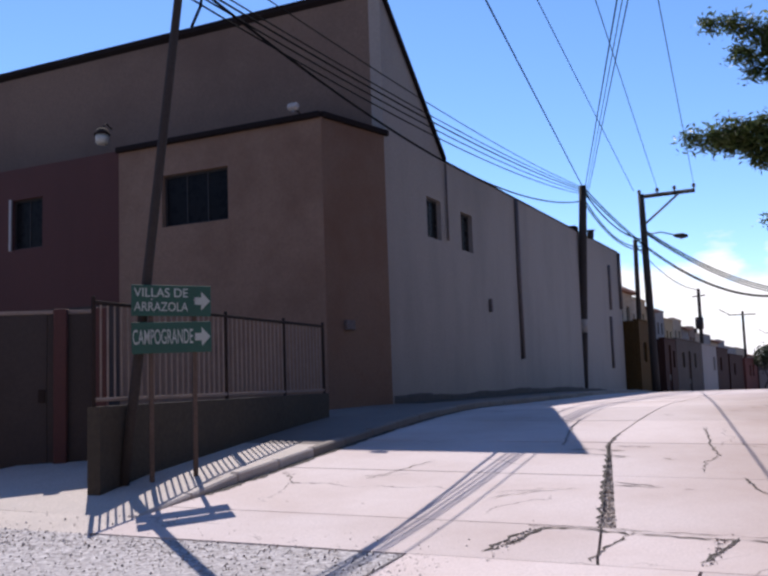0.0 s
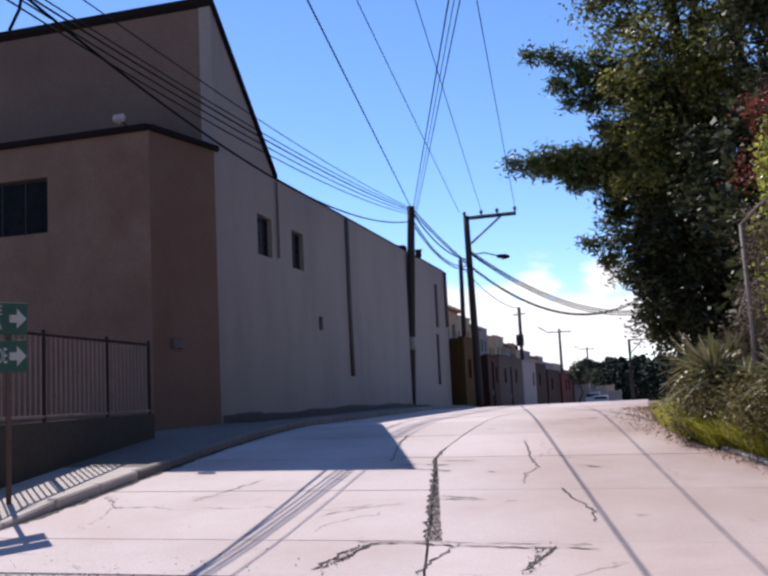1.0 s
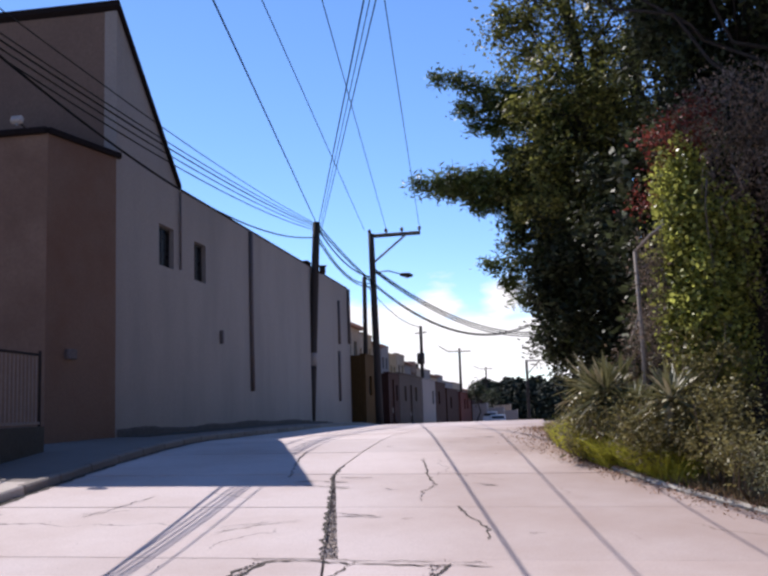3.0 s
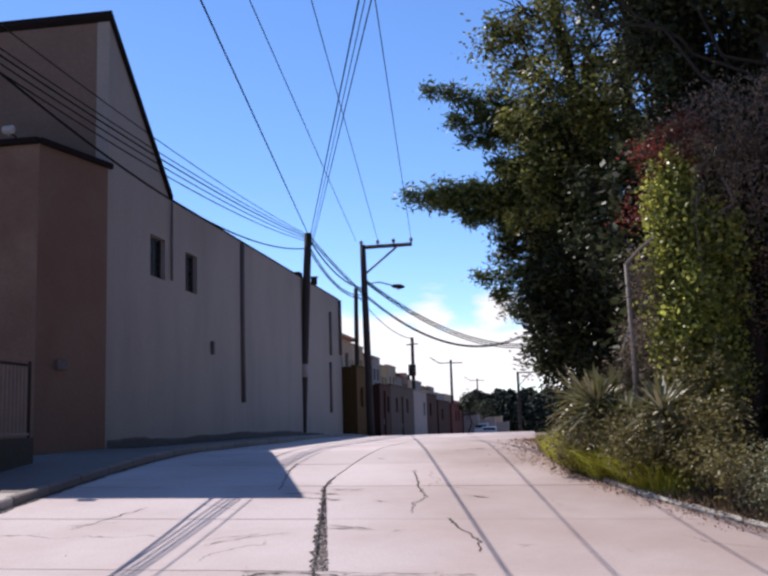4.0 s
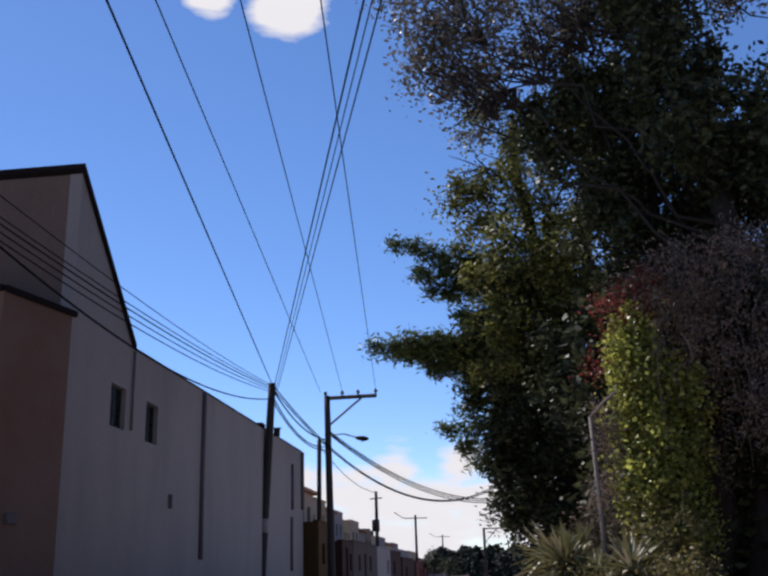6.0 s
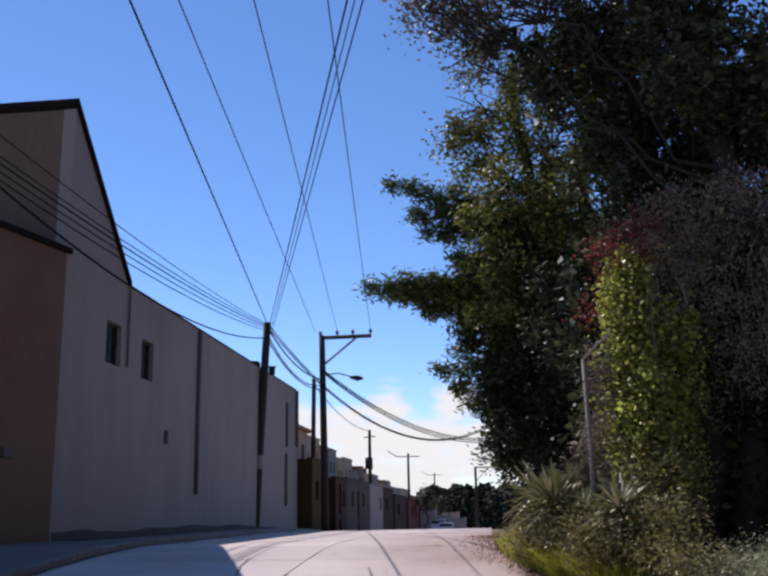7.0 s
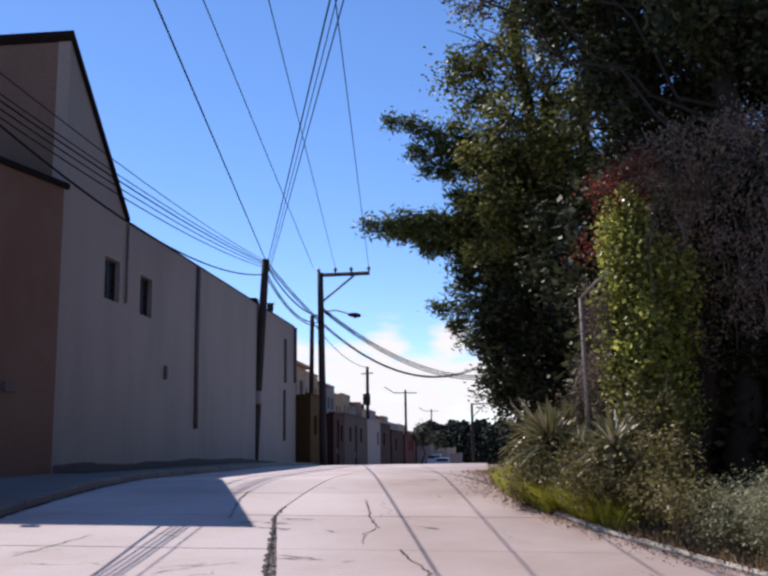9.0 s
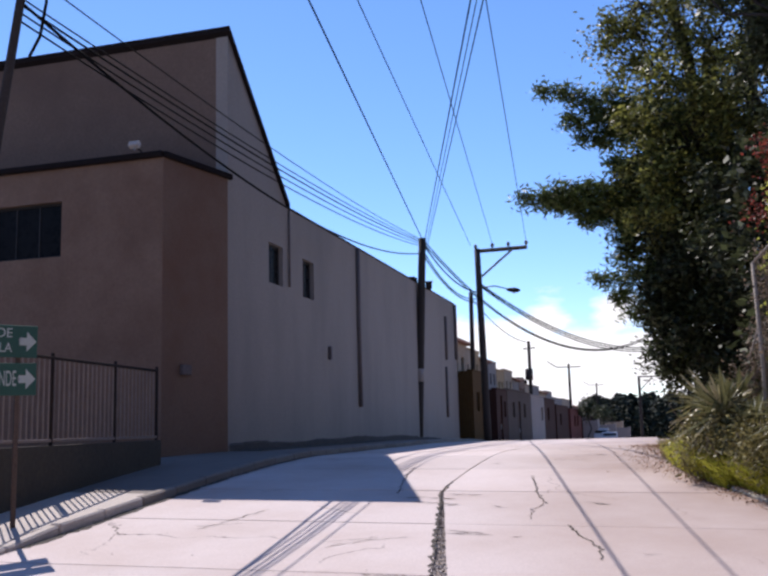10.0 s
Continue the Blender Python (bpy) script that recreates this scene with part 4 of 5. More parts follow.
def parked_car(p, yaw, tall):
    car = thing("parked_van" if tall else "parked_car", "white parked van down the street" if tall else "pale parked car down the street", "van" if tall else "car")
    car.matrix_world = pose(p.x, p.y, p.z, 0, 0, yaw)
    h = 2.0 if tall else 1.45
    prof = [(-2.1, 0.35), (-2.15, 0.8), (-1.9, h * 0.62), (-1.5, h), (0.6, h), (1.2, h * 0.64), (2.05, h * 0.55), (2.15, 0.35)]
    bm = add_prism(bmesh.new(), [(x, -0.82, z) for x, z in prof], (0, 1.64, 0))
    bmesh.ops.bevel(bm, geom=bm.edges[:], offset=0.07, segments=2, affect="EDGES")
    part("body", bm, M_CARWHITE, car)
    part("windscreen", add_prism(bmesh.new(), [(1.17, -0.7, h * 0.67), (0.68, -0.7, h * 0.96), (0.66, -0.7, h * 0.96), (1.1, -0.7, h * 0.67)], (0.0, 1.4, 0)), M_GLASS, car)
    for s in (-1, 1):
        part("side_window", boxed((1.9, 0.02, h * 0.28), Matrix.Translation((-0.4, s * 0.822, h * 0.79)), 0.005), M_GLASS, car)
        for x in (-1.35, 1.35):
            w = part("wheel", tube([(x, s * 0.66, 0.32), (x, s * 0.84, 0.32)], 0.32, 16), M_TYRE, car)
            part("rim", tube([(x, s * 0.83, 0.32), (x, s * 0.85, 0.32)], 0.19, 12), M_STEEL, w)
        part("headlight", boxed((0.06, 0.3, 0.14), Matrix.Translation((2.1, s * 0.55, 0.68)), 0.01), M_LAMP, car)
    part("rear_window", boxed((0.03, 1.3, h * 0.25), pose(-1.78, 0, h * 0.78, 0, -30, 0)), M_GLASS, car)


parked_car(on_ground(AB(92, 3.6), 0.02), YAW, True)
parked_car(on_ground(AB(84, 4.8), 0.02), YAW + 3, False)


# ---- greenery ----
def leaf_mesh(name, centres, sizes, ratio, material, up=0.25, droop=0.0, seed=1):
    """Folded single leaves, scattered at the given centres."""
    rng = np.random.default_rng(seed)
    c = np.asarray(centres, float)
    n = len(c)
    sizes = np.broadcast_to(sizes, (n,)) * rng.uniform(0.6, 1.35, n)
    d = rng.normal(size=(n, 3))
    d[:, 2] = d[:, 2] * 0.6 - droop
    d /= np.linalg.norm(d, axis=1)[:, None]
    s = np.cross(d, rng.normal(size=(n, 3)) + np.array([0, 0, up * 4]))
    s /= np.linalg.norm(s, axis=1)[:, None] + 1e-9
    nn = np.cross(d, s)
    L = sizes[:, None]
    w = L * ratio
    v = np.empty((n, 4, 3))
    v[:, 0] = c - d * L * 0.5
    v[:, 1] = c + s * w * 0.5 + nn * w * 0.12
    v[:, 2] = c + d * L * 0.5
    v[:, 3] = c - s * w * 0.5 + nn * w * 0.12
    me = bpy.data.meshes.new(name)
    me.vertices.add(n * 4)
    me.vertices.foreach_set("co", v.reshape(-1))
    me.loops.add(n * 4)
    me.loops.foreach_set("vertex_index", np.arange(n * 4))
    me.polygons.add(n)
    me.polygons.foreach_set("loop_start", np.arange(n) * 4)
    me.polygons.foreach_set("loop_total", np.full(n, 4))
    me.materials.append(material)
    me.update(calc_edges=True)
    return me


def clumps(rng, blobs, per, spread):
    """Leaf centres in small sprays within ellipsoids (centre, radii), thicker towards the skin."""
    out = []
    for c, r, n in blobs:
        k = max(1, int(n / per))
        q = rng.normal(size=(k, 3))
        q /= np.linalg.norm(q, axis=1)[:, None]
        q *= rng.uniform(0.45, 1.05, k)[:, None] ** 0.8
        base = np.asarray(c) + q * np.asarray(r)
        for b in base:
            out.append(b + rng.normal(size=(per, 3)) * spread * rng.uniform(0.5, 1.3))
    return np.concatenate(out)


def limb(bm, a, b, r0, r1, rng, wob=0.25, n=6):
    a, b = Vector(a), Vector(b)
    pts, rad = [], []
    for i in range(n + 1):
        t = i / n
        p = a.lerp(b, t)
        if 0 < i < n:
            p += Vector(rng.normal(size=3)) * wob
        pts.append(p)
        rad.append(r0 + (r1 - r0) * t)
    add_tube(bm, pts, rad, 8)
    return pts


def pol(az, el, d):
    return tuple(polar(az, el, d))


def build_pine():
    """The conifer whose tufted boughs reach out over the street."""
    rng = np.random.default_rng(11)
    t = thing("pine_tree", "dark conifer with tufted boughs reaching over the street", "tree")
    foot = on_ground(polar(-34.0, 0, 25.8), -0.2)
    top = Vector(pol(-33.0, 36, 24.6))
    bm = bmesh.new()
    spine = limb(bm, foot, top, 0.32, 0.08, rng, 0.12, 8)
    part("trunk", bm, M_BARK, t)
    boughs = [(-20.4, 20.1, 19.3, 0.45), (-21.7, 18.3, 19.4, 0.44), (-22.7, 17.2, 19.4, 0.43), (-22.9, 18.7, 19.6, 0.45), (-19.0, 13.8, 19.0, 0.33), (-20.2, 13.6, 19.0, 0.33),
              (-21.3, 13.2, 19.2, 0.32), (-20.8, 14.1, 18.8, 0.34), (-22.6, 12.4, 19.2, 0.31), (-24.4, 15.4, 19.3, 0.38), (-24.2, 17.3, 19.4, 0.43), (-24.6, 11.2, 19.3, 0.3),
              (-24.4, 9.9, 19.5, 0.28), (-23.3, 8.6, 19.8, 0.24), (-23.9, 7.5, 20.0, 0.22), (-25.4, 6.3, 20.2, 0.2), (-26.2, 4.6, 20.2, 0.16), (-26.7, 2.9, 20.2, 0.12),
              (-26.0, 13.2, 18.8, 0.34), (-27.2, 16.0, 18.6, 0.42), (-28.2, 11.0, 18.6, 0.3), (-26.6, 8.8, 19.2, 0.26), (-28.0, 6.6, 19.2, 0.2), (-28.2, 18.0, 18.6, 0.46),
              (-30.0, 12.0, 18.4, 0.3), (-31.0, 16.0, 18.3, 0.4), (-28.0, 4.0, 19.6, 0.14), (-25.4, 14.2, 19.0, 0.36), (-30.0, 8.0, 18.8, 0.22), (-29.5, 14.5, 18.4, 0.36)]
    centres = []
    for az, el, d, s in boughs:
        tip = Vector(pol(az, el, d * 1.2))
        root = foot.lerp(top, s)
        bm = bmesh.new()
        limb(bm, root, tip, 0.07, 0.012, rng, 0.12, 7)
        ln = (tip - root).length
        for i in range(int(ln * 9)):
            f = 0.25 + 0.75 * (i + rng.uniform(0, 1)) / (ln * 9)
            rad = 0.13 + 0.9 * (1 - f) ** 0.8
            q = rng.normal(size=3)
            q /= np.linalg.norm(q)
            base = root.lerp(tip, f)
            tuft = base + Vector((q[0] * rad, q[1] * rad, q[2] * rad * 0.55 - 0.05))
            if rng.uniform() < 0.25:
                add_tube(bm, [base, tuft], [0.012, 0.005], 4)
            m = 60
            c = np.array(tuft) + rng.normal(size=(m, 3)) * np.array([0.13, 0.13, 0.12]) * rng.uniform(0.7, 1.3)
            centres.append(c)
        part("bough", bm, M_BARK, t)
    me = leaf_mesh("crown", np.concatenate(centres), 0.18, 0.24, M_NEEDLE, seed=3)
    ob = new("crown", me)
    ob.parent = t
    tagged(ob, "tufts of dark green needles")


def build_broadleaf(name, label, foot, top, blobs, material, size, seed, per=200, spread=0.23, trunk=0.25, more=1.8):
    rng = np.random.default_rng(seed)
    t = thing(name, label, "tree")
    bm = bmesh.new()
    limb(bm, foot, top, trunk, trunk * 0.5, rng, 0.12, 8)
    part("trunk", bm, M_BARK, t)
    f, tp = Vector(foot), Vector(top)
    for i, (c, r, n) in enumerate(blobs):
        root = f.lerp(tp, min(0.95, 0.3 + 0.6 * (i + 1) / len(blobs)))
        bm = bmesh.new()
        limb(bm, root, c, 0.04, 0.012, rng, 0.2, 9)
        for k in range(13):
            q = Vector(rng.normal(size=3)).normalized()
            limb(bm, Vector(c).lerp(root, 0.25), Vector(c) + Vector((q.x * r[0], q.y * r[1], q.z * r[2])) * 0.98, 0.028, 0.006, rng, 0.1, 4)
        part("limb", bm, M_BARK, t)
    ob = new("crown", leaf_mesh("crown", clumps(rng, [(c, r, n * more) for c, r, n in blobs], per, spread), size, 0.5, material, seed=seed))
    ob.parent = t
    return t


build_pine()
B = lambda az, el, d, rx, rz, n: (pol(az, el, d), (rx, rx, rz), n)
B2 = lambda az, el, d, rx, rz, n: B(az, el, d * 1.2, rx * 1.17, rz * 1.17, n * 1.15)
build_broadleaf("olive_leaved_tree", "leafy tree with olive and yellowish leaves beside the street", on_ground(polar(-31.5, 0, 23.8)), Vector(pol(-29, 27, 23.5)),
                [B2(-27.4, 22.0, 19.3, 1.1, 1.1, 1500), B2(-29.5, 17.0, 18.6, 1.5, 1.4, 4200), B2(-27.5, 13.5, 18.8, 1.2, 1.3, 3000), B2(-31.5, 23.0, 19.5, 1.6, 1.5, 4200),
                 B2(-28.8, 26.5, 19.6, 1.2, 1.0, 700), B2(-33.5, 18.0, 18.8, 1.5, 1.6, 3600), B2(-26.2, 24.2, 19.3, 0.7, 0.8, 320)], M_LEAF_Y, 0.13, 21)
# lower crown of the olive tree in dark leaves, which paint its shade
build_broadleaf("shaded_lower_tree", "dense lower olive tree under the conifer boughs, shade put into its dark leaves", on_ground(polar(-31.0, 0, 24.2)), Vector(pol(-30, 11, 23.8)),
                [B2(-30, 10.5, 19.0, 1.4, 1.6, 3600), B2(-28.2, 9.0, 19.6, 1.1, 1.3, 2600), B2(-29.0, 6.5, 19.4, 1.0, 1.5, 2600), B2(-27.8, 5.0, 20.0, 0.7, 1.0, 1600),
                 B2(-31.5, 5.0, 19.2, 1.3, 1.4, 2800), B2(-28.8, 3.0, 20.2, 0.7, 0.9, 1700), B2(-28.0, 13.0, 19.8, 1.1, 1.3, 2400)], M_LEAF_D, 0.15, 24)
for a, b, z, r in ((84, 2.6, 3.3, 1.2), (108, 3.0, 2.6, 1.6)):
    build_broadleaf("street_tree", "small dark tree beside the house fronts", on_ground(AB(a, b)), AB(a, b, z - 0.4), [(tuple(AB(a, b, z)), (r, r, r * 0.8), 420), (tuple(AB(a + 0.7, b, z - 0.6)), (r, r, r * 0.7), 320)], M_LEAF_D, 0.28, 61, 30, 0.2, 0.1)
build_broadleaf("dark_leaved_tree", "tall dense dark-leaved tree rising behind the ivy", on_ground(polar(-38.5, 0, 19.2)), Vector(pol(-36, 30, 19.4)),
                [B(-35.5, 25.5, 18.8, 1.8, 1.6, 4400), B(-39.5, 22.5, 18.3, 1.9, 1.8, 4600), B(-46, 22.5, 18.5, 2.0, 1.6, 4600), B(-35.5, 29.5, 19.4, 1.6, 1.2, 2600),
                 B(-36.5, 19.0, 19.2, 1.6, 1.5, 3600), B(-46, 18.5, 18.5, 2.4, 2.0, 4600), B(-33.5, 10.5, 20.0, 1.7, 1.8, 3600), B(-36.5, 14.0, 19.4, 1.6, 1.6, 3200),
                 B(-32.5, 26.0, 19.0, 1.2, 1.0, 1800), B(-47.5, 26.0, 19.0, 1.5, 0.9, 2000), B(-39.5, 28.0, 16.6, 0.9, 0.9, 1900), B(-38.5, 32.5, 16.8, 0.9, 0.9, 1500), B(-41.5, 25.0, 16.0, 0.9, 0.8, 1700), B(-41.5, 14.5, 19.6, 1.9, 1.7, 3600), B(-45.5, 12.0, 19.6, 2.0, 1.8, 3600), B(-40.5, 18.5, 19.8, 1.8, 1.5, 3200), B(-44.0, 20.5, 19.8, 1.8, 1.5, 3000)], M_LEAF_D, 0.15, 22, trunk=0.3)
build_broadleaf("leaning_tree", "tall leaning tree with thin brownish feathery foliage", on_ground(polar(-45.5, 0, 16.5)), Vector(pol(-37.6, 37, 17.8)),
                [B(-23.6, 30.4, 18.6, 0.7, 0.6, 800), B(-25.6, 30.6, 18.4, 1.2, 0.8, 1700), B(-28.0, 31.6, 18.2, 1.6, 0.9, 2400), B(-23.6, 34.0, 18.6, 1.2, 0.7, 1300),
                 B(-32.0, 32.5, 18.2, 1.6, 1.0, 2200), B(-36.5, 33.0, 18.4, 1.5, 1.0, 1900), B(-27.0, 36.0, 18.8, 2.6, 1.0, 3000), B(-35.0, 38.0, 19.0, 2.6, 1.2, 2600),
                 B(-44.8, 31.6, 18.4, 0.9, 0.6, 700), B(-26.5, 27.0, 18.6, 0.7, 0.4, 350)], M_FEATHER, 0.12, 23, per=50, spread=0.24, trunk=0.26, more=1.15)


def build_ivy():
    """Climbers over an old fence and stump: green ivy, red and dry creeper."""
    rng = np.random.default_rng(5)
    t = thing("ivy_bank", "bank of climbing ivy with red and dry creeper over an old fence", "climber", kind="stuff")
    green = [B(-35.2, 12.5, 15.6, 0.42, 0.75, 1500), B(-35.3, 9.0, 15.4, 0.5, 0.9, 2000), B(-35.6, 5.5, 15.2, 0.62, 0.9, 2300), B(-36.2, 3.0, 15.0, 0.62, 0.8, 2000),
             B(-37.2, 8.0, 15.5, 0.5, 1.2, 1500)]
    ob = new("green_ivy", leaf_mesh("green_ivy", clumps(rng, [(c, r, n * 2.4) for c, r, n in green], 46, 0.13), 0.082, 0.72, M_IVY, droop=0.5, seed=31))
    ob.parent = t
    red = [B(-35.0, 15.2, 15.8, 0.5, 0.35, 900), B(-34.3, 13.2, 15.9, 0.25, 0.4, 500), B(-33.2, 11.9, 16.1, 0.35, 0.22, 300), B(-36.2, 16.4, 15.8, 0.35, 0.25, 420)]
    ob = new("red_creeper", leaf_mesh("red_creeper", clumps(rng, red, 22, 0.12), 0.065, 0.6, M_REDVINE, droop=0.5, seed=32))
    ob.parent = t
    dry = [B(-37.8, 15.8, 15.8, 0.9, 0.6, 2600), B(-40.2, 16.5, 15.8, 1.1, 0.7, 3200), B(-43.2, 15.8, 15.6, 1.2, 0.9, 3200), B(-41.0, 11.8, 15.8, 0.9, 1.2, 2400),
           B(-44.0, 10.5, 15.4, 1.2, 1.5, 3000), B(-33.6, 4.8, 15.3, 0.3, 1.3, 1500), B(-38.8, 12.4, 15.7, 0.6, 1.1, 1300), B(-40.5, 7.0, 15.8, 0.7, 1.0, 900), B(-47, 13, 15.4, 1.3, 1.6, 3000), B(-33.2, 7.2, 15.6, 0.25, 0.9, 900)]
    ob = new("dry_creeper", leaf_mesh("dry_creeper", clumps(rng, [(c, r, n * 0.85) for c, r, n in dry], 34, 0.15), 0.07, 0.45, M_DRYVINE, droop=0.8, seed=33))
    ob.parent = t
    bm = bmesh.new()
    for i in range(40):
        az = rng.uniform(-46, -36)
        a = Vector(pol(az, rng.uniform(11, 16), 15.6 + rng.normal() * 0.3))
        b = a + Vector((rng.normal() * 0.3, rng.normal() * 0.2, -rng.uniform(0.8, 2.6)))
        limb(bm, a, b, 0.012, 0.006, rng, 0.08, 5)
    part("dangling_stems", bm, M_TWIG, t)
    core = bmesh.new()
    for az, d in ((-36.6, 16.4), (-38.6, 16.5), (-41, 16.6), (-44, 16.4)):
        f = on_ground(polar(az, 0, d), -0.2)
        limb(core, f, f + Vector((0.1, 0, 5.2)), 0.3, 0.16, rng, 0.12, 6)
    part("old_stems", core, M_BARK, t)


build_ivy()


def build_bank():
    rng = np.random.default_rng(15)
    t = thing("overgrown_bank", "deeply shaded overgrown bank behind the creepers", "undergrowth", kind="stuff")
    blobs = []
    for k in range(22):
        az = -34 - k * 1.5
        for el, rz in ((0.5, 0.9), (5.0, 1.0), (9.5, 1.0), (13.0, 0.9)):
            blobs.append((pol(az, el, 17.6 + 0.5 * math.sin(k)), (0.8, 0.6, rz), 1500))
    ob = new("undergrowth", leaf_mesh("undergrowth", clumps(rng, blobs, 50, 0.22), 0.2, 0.6, M_LEAF_D, seed=16))
    ob.parent = t
    part("earth_bank", strip_mesh([AB(a, 17.5) for a in (-22, -18, -14, -10, -6, -2)], [AB(a, 24.0) for a in (-22, -18, -14, -10, -6, -2)], 1.2, 4.5, 4.0), M_EARTH, t)


build_bank()


def build_wire_fence():
    """Remains of an old fence behind the yuccas: a post and a rail caught in the creeper."""
    f = thing("old_fence", "weathered fence post with a sloping rail caught in dry creeper", "fence")
    a = Vector(pol(-32.2, 8.8, 15.2))
    c = Vector(pol(-34.0, 10.3, 15.0))
    part("post", tube([on_ground(a, -0.1), a.lerp(on_ground(a), 0.5) + Vector((0.04, 0, 0)), a], [0.045, 0.04, 0.03], 8), M_OLDWOOD, f, "weathered grey post")
    part("rail", tube([a, a.lerp(c, 0.5) + Vector((0, 0, 0.03)), c], 0.024, 8), M_OLDWOOD, f)
    b = Vector(pol(-31.6, 6.6, 15.4))
    part("brace", tube([a - Vector((0, 0, 1.0)), b - Vector((0, 0, 0.9))], 0.018, 6), M_OLDWOOD, f)
    rng = np.random.default_rng(77)
    for k in range(9):
        t0 = a.lerp(c, (k + 1) / 10)
        part("wire", tube([t0, t0 + Vector((0.02 * rng.normal(), 0, -1.5)), on_ground(t0, 0.3)], 0.006, 4), M_TWIG, f)


build_wire_fence()


def build_yucca(az, el, d, r, seed, blades=70):
    rng = np.random.default_rng(seed)
    y = thing("yucca", "spiky grey-green yucca with stiff pointed blades by the kerb", "yucca", "yuccas by the kerb")
    c = polar(az, el, d)
    foot = on_ground(c, -0.05)
    part("stem", tube([foot, foot.lerp(c, 0.5) + Vector((0.04, 0, 0)), c], [0.1, 0.09, 0.06], 8), M_BARK, y)
    lean = Vector((rng.normal() * 0.25, rng.normal() * 0.25, 0))
    for k in range(blades):
        th = rng.uniform(0, 2 * math.pi)
        el2 = rng.uniform(-0.6, 1.35) if k % 4 else rng.uniform(-1.0, -0.5)
        ln = r * rng.uniform(0.55, 1.2)
        bm = bmesh.new()
        way = Vector((math.cos(th) * math.cos(el2), math.sin(th) * math.cos(el2), math.sin(el2))) + lean
        side = way.cross(Vector((0, 0, 1))).normalized()
        nrm = side.cross(way)
        rows = []
        sag = rng.uniform(0.02, 0.3)
        for t, w in ((0.0, 0.02), (0.35, 0.034), (0.75, 0.024), (1.0, 0.002)):
            p = c + way * (ln * t) - Vector((0, 0, sag * ln * t * t))
            rows.append((bm.verts.new(p - side * w + nrm * 0.012), bm.verts.new(p), bm.verts.new(p + side * w + nrm * 0.012)))
        for r0, r1 in zip(rows, rows[1:]):
            bm.faces.new((r0[0], r0[1], r1[1], r1[0]))
            bm.faces.new((r0[1], r0[2], r1[2], r1[1]))
        part("blade", bm, M_YUCCA_PALE if rng.uniform() < (0.55 if el2 < 0.3 else 0.22) else M_YUCCA, y)


for args in ((-33.7, -0.1, 13.6, 0.66, 1, 120), (-28.5, -0.7, 15.7, 0.78, 3, 210), (-30.0, 0.3, 15.3, 0.74, 4, 160), (-31.6, -0.4, 14.7, 0.6, 2, 100), (-29.0, 0.9, 16.2, 0.6, 7, 70), (-30.9, 1.1, 15.9, 0.6, 9, 80)):
    build_yucca(*args)


def build_bush(label, blobs, material, size, ratio, seed, per=22, spread=0.13):
    rng = np.random.default_rng(seed)
    t = thing("bush", label, "bush")
    for c, r, n in blobs:
        f = on_ground(Vector(c), -0.05)
        for k in range(6):
            bm = bmesh.new()
            q = rng.normal(size=3)
            limb(bm, f, Vector(c) + Vector((q[0] * r[0] * 0.5, q[1] * r[1] * 0.5, abs(q[2]) * r[2] * 0.5)), 0.015, 0.004, rng, 0.05, 4)
            part("stem", bm, M_TWIG, t)
    ob = new("foliage", leaf_mesh("foliage", clumps(rng, blobs, per, spread), size, ratio, material, seed=seed))
    ob.parent = t


build_bush("low grey-green bushy hedge behind the kerb", [B(-40.2, -4.3, 12.2, 0.6, 0.28, 4500), B(-42.8, -4.2, 11.8, 0.8, 0.34, 6500), B(-46, -3.9, 11.6, 1.2, 0.4, 7000), B(-43.5, -3.0, 13.2, 1.1, 0.26, 6000)], M_BUSH, 0.048, 0.45, 41, 60, 0.12)
build_bush("scrubby dark bush round the yuccas", [B(-35.2, -1.9, 13.6, 0.6, 0.32, 2000), B(-32.8, -1.6, 14.4, 0.6, 0.32, 1700), B(-36.3, 0.8, 14.2, 0.55, 0.6, 1700), B(-36.2, -2.9, 12.9, 0.5, 0.28, 1500), B(-34.0, -2.3, 13.5, 0.5, 0.34, 1600), B(-37.6, -3.4, 12.2, 0.45, 0.28, 1200), B(-32.0, -1.4, 14.3, 0.5, 0.36, 1500), B(-29.6, -0.9, 15.6, 0.6, 0.42, 2200), B(-28.6, -1.9, 15.1, 0.5, 0.32, 2200), B(-30.6, -1.7, 14.7, 0.55, 0.4, 2600), B(-32.6, -2.2, 13.6, 0.5, 0.4, 2400), B(-33.8, -1.6, 13.9, 0.5, 0.4, 2200), B(-36.3, -1.2, 13.5, 0.6, 0.5, 1900), B(-34.8, 2.4, 14.6, 0.45, 0.5, 900)], M_BUSH_OLIVE, 0.07, 0.4, 42, 30, 0.11)
build_bush("tangled dry bush at the foot of the tree", [B(-33.0, 3.4, 16.2, 0.4, 0.7, 1200), B(-31.9, 2.0, 16.4, 0.35, 0.5, 600)], M_DRYVINE, 0.09, 0.4, 43)


